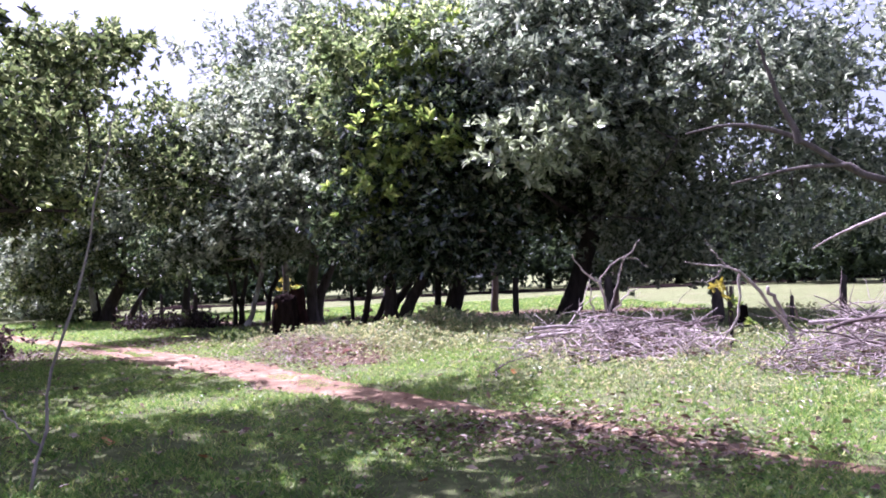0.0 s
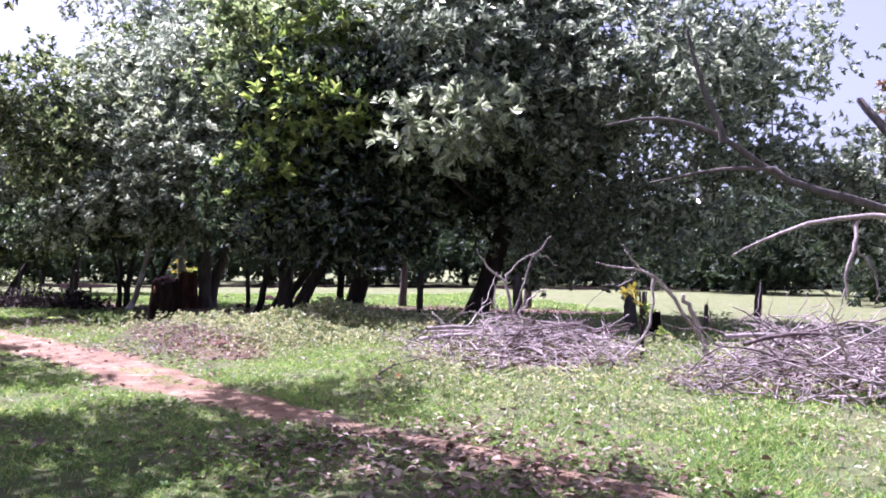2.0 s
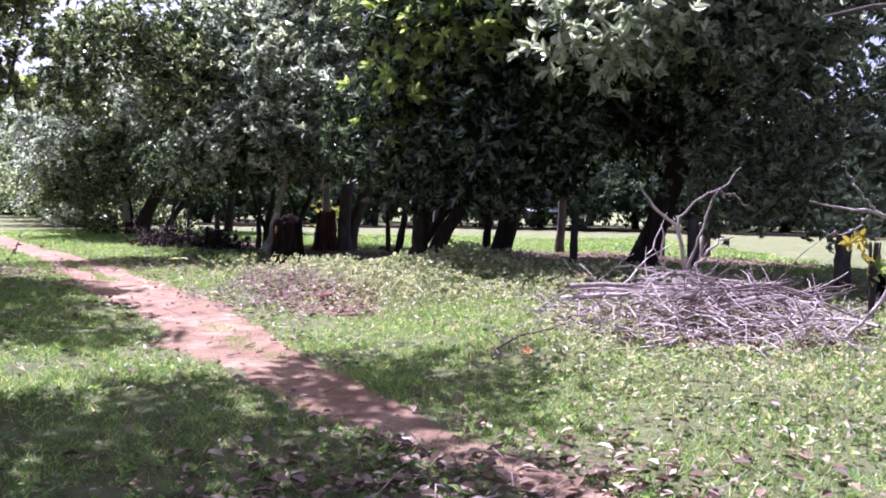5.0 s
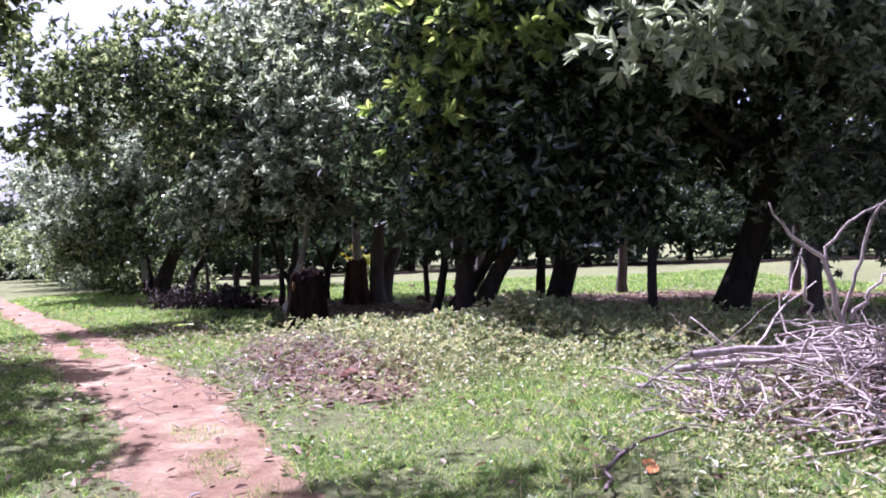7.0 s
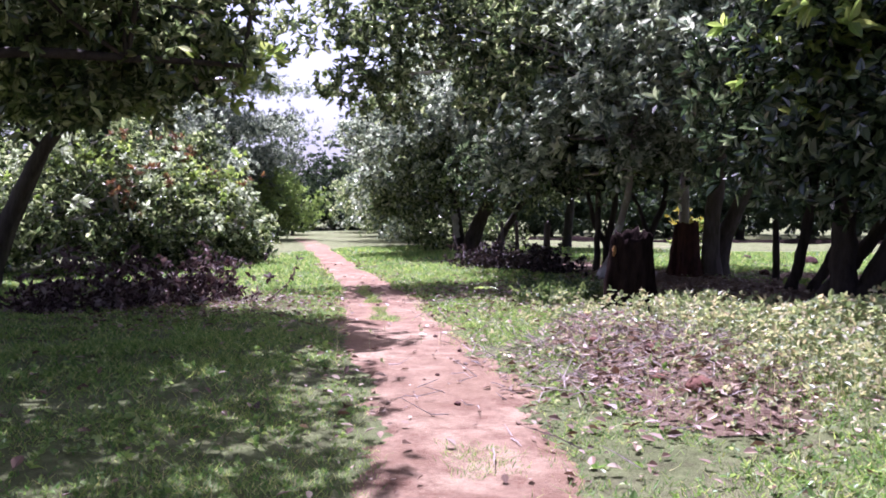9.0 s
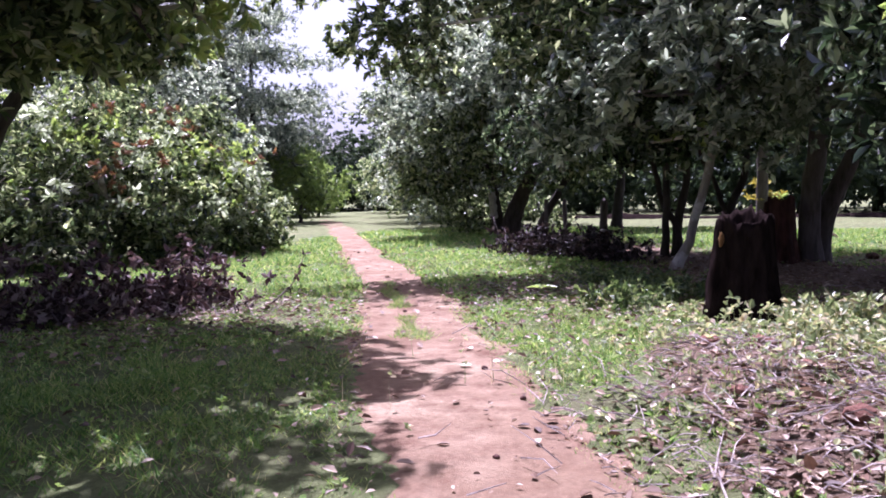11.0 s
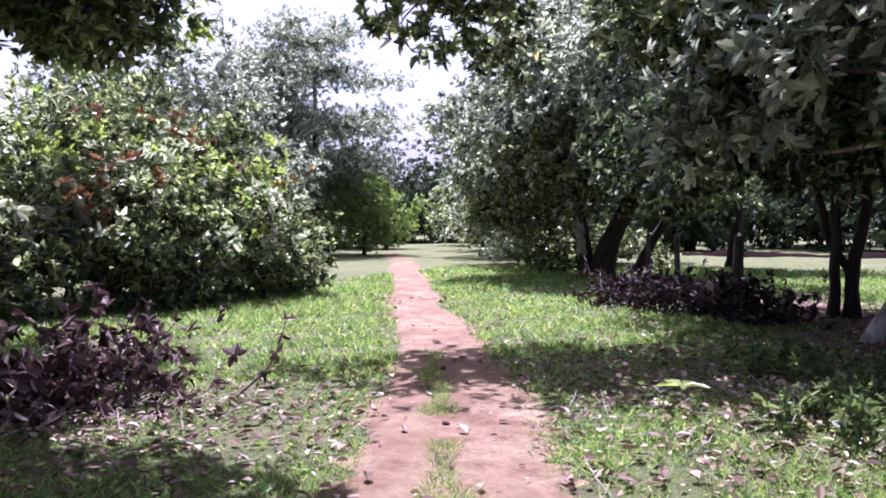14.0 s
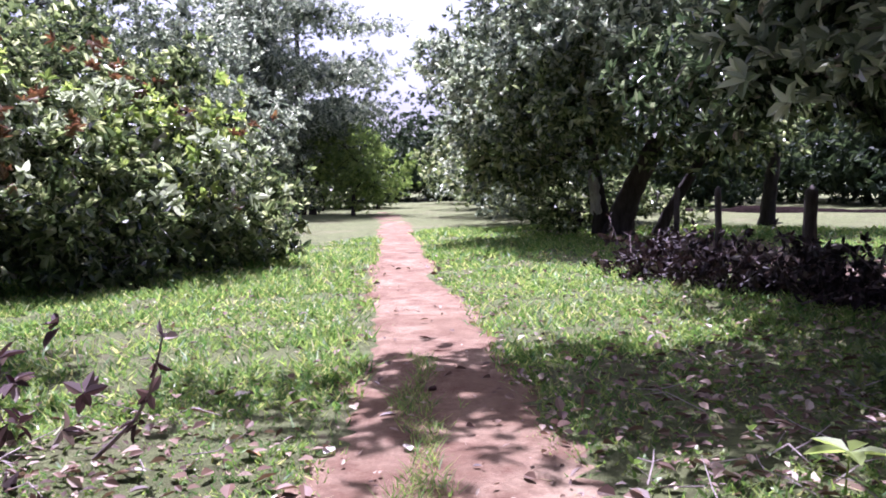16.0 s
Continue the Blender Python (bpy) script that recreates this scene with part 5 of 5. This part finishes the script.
# small broad-leaved plants all over the turf
p = scatter(120000, -12, 8, 2.5, 30, g)
s, half, _ = path_gap(p[:, 0], p[:, 1])
d = near_walk(p)
w = np.clip(patchy(p[:, 0], p[:, 1], 2.1, 9.0) * 1.4 - .3, 0, 1) / (1 + .12 * d) * (np.abs(s) > half * 1.1) * (1 - on_bed(p[:, 0], p[:, 1]))
p = p[g.uniform(0, 1, len(p)) < w * .5]
n = len(p)
c = np.c_[p, ground_z(p[:, 0], p[:, 1]) + g.uniform(.015, .07, n)]
v, q = rosettes(c, np.array([[0, 0, 1.0]]) + .35 * g.standard_normal((n, 3)), 4, g.uniform(.025, .06, n), g, spread=1.5, slim=.6)
tagged(new("ground_herbs", raw_mesh("ground_herbs", v, q, material=HERB)), "small pale green herbs scattered through the turf", "herbs", kind="stuff")

# dry leaves on the turf, the path and below the trees
p = scatter(260000, -12, 12, 2, 38, g)
s, half, _ = path_gap(p[:, 0], p[:, 1])
w = .035 + .16 * np.clip(patchy(p[:, 0], p[:, 1], 1.7, 7.0) - .5, 0, 1)
w += .22 * np.exp(-((np.abs(s) - half) / .3) ** 2)
for cx, cy, rx, ry, k0 in ((1.9, 8.5, 1.2, 1.0, 3.0), (3.1, 7.2, .9, .8, 2.2), (-7.6, 19.8, 1.4, 1.6, .7), (-4.4, 24.4, 1.5, 1.8, .8), (-.5, 17.8, 1.3, 1.7, 1.3), (.3, 16.2, .9, .9, .8), (-2.2, 22.6, 2.0, 1.8, .5), (-3.0, 22.6, 1.6, 1.8, .6), (-1.0, 23.8, 2.2, 2.2, .25), (4.0, 21.5, 4.0, 2.2, .22), (-7.3, 20.2, 1.1, 1.8, .9), (-4.6, 26.8, 2.2, 1.3, .22)):
    w += k0 * np.exp(-(((p[:, 0] - cx) / rx) ** 2 + ((p[:, 1] - cy) / ry) ** 2))
w += .30 * on_bed(p[:, 0], p[:, 1])
w[np.abs(s) < half * .8] *= .3
keep = g.uniform(0, 1, len(p)) < w * .55
p = p[keep]
n = len(p)
L = .035 + .085 * g.uniform(0, 1, n) ** 2
way = np.c_[g.standard_normal((n, 2)), .12 * g.standard_normal(n)]
v, q = leaves(np.c_[p, ground_z(p[:, 0], p[:, 1]) + g.uniform(.02, .05, n)], way, np.array([[0, 0, 1.0]]) + .35 * g.standard_normal((n, 3)), L, L * g.uniform(.4, .65, n), fold=.35, droop=-.15)
tagged(new("leaf_litter", raw_mesh("leaf_litter", v, q, material=LITTER)), "scattered dry brown and tan fallen leaves", "leaf litter", kind="stuff")


# ---- single fallen leaves, stones, sprouts ----


def fallen_leaf(at, length, turn, label, tone, tilt=8.0):
    n = 9
    u = np.linspace(0, 1, n)
    w = length * .30 * np.sin(np.pi * u ** .8) + .002
    rows = []
    for side in (-1, -.5, 0, .5, 1):
        rows.append(np.stack([u * length - length / 2, side * w, .03 * length * np.sin(7 * u) + .10 * length * (side * side) * np.sin(np.pi * u) + .03 * length], 1))
    v = np.stack(rows, 1).reshape(-1, 3)
    i, j = np.meshgrid(np.arange(n - 1), np.arange(4), indexing="ij")
    q = np.stack([i * 5 + j, (i + 1) * 5 + j, (i + 1) * 5 + j + 1, i * 5 + j + 1], -1).reshape(-1, 4)
    v = v * .78
    ob = new("fallen_leaf", raw_mesh("fallen_leaf", v, q, material=tone, smooth=True))
    ob.matrix_basis = pose(*at, gz(*at) + .03, tilt, -tilt * .5, turn)
    tagged(ob, label, "fallen leaf", "single fallen leaves")


def leaf_tone(name, a, b):
    k = Mat(name, .6, .35)
    k.colour(k.ramp(k.noise(30, 4), [(0.35, a), (0.65, b)]))
    return k.m


TONE_PALE = leaf_tone("leaf_dry_pale", (0.50, 0.43, 0.36), (0.68, 0.62, 0.55))
TONE_TAN = leaf_tone("leaf_dry_tan", (0.28, 0.18, 0.12), (0.40, 0.28, 0.20))
TONE_ORANGE = leaf_tone("leaf_dry_orange", (0.42, 0.15, 0.05), (0.52, 0.24, 0.09))
for n, (x, y, ln) in enumerate([(-3.34, 18.79, .15), (-3.14, 19.05, .13), (-6.4, 22.19, .13), (-6.05, 22.42, .12), (-4.77, 19.66, .17), (-6.99, 21.38, .2), (-4.3, 21.9, .16), (-3.6, 19.5, .12), (-2.6, 18.6, .11), (-7.6, 22.8, .16)]):
    fallen_leaf((x, y), ln, 47 * n, "large pale dry fallen leaf on the ground", TONE_PALE, 6 + n % 4)
for n, (x, y, ln) in enumerate([(-4.9, 18.3, .15), (-5.6, 18.0, .16), (-7.3, 20.6, .18), (-2.1, 17.3, .12), (-2.9, 17.6, .1), (2.2, 8.6, .17), (2.8, 7.7, .16), (1.5, 9.1, .15), (3.3, 7.0, .15), (-1.3, 16.2, .12)]):
    fallen_leaf((x, y), ln, 61 * n + 20, "curled tan dry fallen leaf on the ground", TONE_TAN, 10 + n % 5)
for n, (x, y, ln) in enumerate([(2.62, 12.5, .26), (-2.34, 8.73, .3), (-1.24, 7.8, .22), (-6.7, 21.9, .17), (.6, 6.4, .16)]):
    fallen_leaf((x, y), ln, 75 + 40 * n, "orange-brown dry fallen leaf in the grass", TONE_ORANGE, 24)


def sprout(at, h, size, label):
    g = np.random.default_rng(int(h * 1000))
    x, y = at
    root = thing("sprout", (x, y, gz(x, y)), label, "sprout")
    part("stem", raw_mesh("stem", *tube(bend([(0, 0, -.02), (.01, 0, h * .5), (.02, .01, h)], 6), np.linspace(.006, .004, 6), 6), material=LEAF_FRESH, smooth=True), root)
    for i in range(5):
        a = i * 1.257
        v, q = leaves(np.array([[.02, .01, h]]), np.array([[math.cos(a), math.sin(a), .15]]), np.array([[0, 0, 1.0]]), np.array([size * g.uniform(.8, 1.1)]), np.array([size * .4]))
        part("leaf", raw_mesh("leaf", v, q, material=LEAF_FRESH), root)


sprout((-3.95, 22.65), .22, .2, "bright green broad-leaved sprout in the litter")
for n, (x, y, r) in enumerate([(-3.15, 18.75, .03), (-2.5, 17.9, .025), (-5.4, 21.6, .028), (-2.2, 16.6, .022), (-4.0, 20.6, .02), (-1.6, 15.6, .026), (-6.6, 23.6, .03)]):
    bm = bmesh.new()
    bmesh.ops.create_icosphere(bm, subdivisions=2, radius=r)
    for v in bm.verts:
        v.co *= 1 + .3 * noise.noise(v.co / r * .9 + Vector((n * 3.1, 0, 0)))
        v.co.z *= .7
    me = bpy.data.meshes.new("stone")
    bm.to_mesh(me)
    bm.free()
    me.materials.append(STUMP_RED)
    ob = new("stone", me)
    ob.location = (x, y, gz(x, y) + r * .4 + .014)
    tagged(ob, "small dark stone lying on the path", "stone", "path stones")

# fine twigs and stalks strewn over the litter
g = np.random.default_rng(123)
bits = []
for cx, cy, rx, ry, n in ((-.5, 17.8, 1.3, 1.8, 600), (3.5, 21.5, 3.5, 1.6, 160), (-3.0, 23.0, 1.6, 1.8, 140), (2.0, 8.4, 1.2, 1.0, 24), (5.5, 12.0, 2.5, 1.2, 160), (-7.6, 20.6, .9, 1.1, 80)):
    for i in range(n):
        x, y = cx + rx * g.standard_normal() * .6, cy + ry * g.standard_normal() * .6
        a, ln = g.uniform(0, 6.28), g.uniform(.08, .4)
        b = np.array([x, y, gz(x, y) + g.uniform(.01, .08)])
        d = np.array([math.cos(a), math.sin(a), g.uniform(-.02, .45)]) * ln
        bits.append(tube(np.array([b, b + d * .5 + g.standard_normal(3) * .08 * ln, b + d]), [.005, .0045, .002], 4, .1, i))
tagged(new("twig_litter", raw_mesh("twig_litter", *join(bits), material=DEADWOOD)), "fine dry twigs strewn over the ground", "twig litter", kind="stuff")
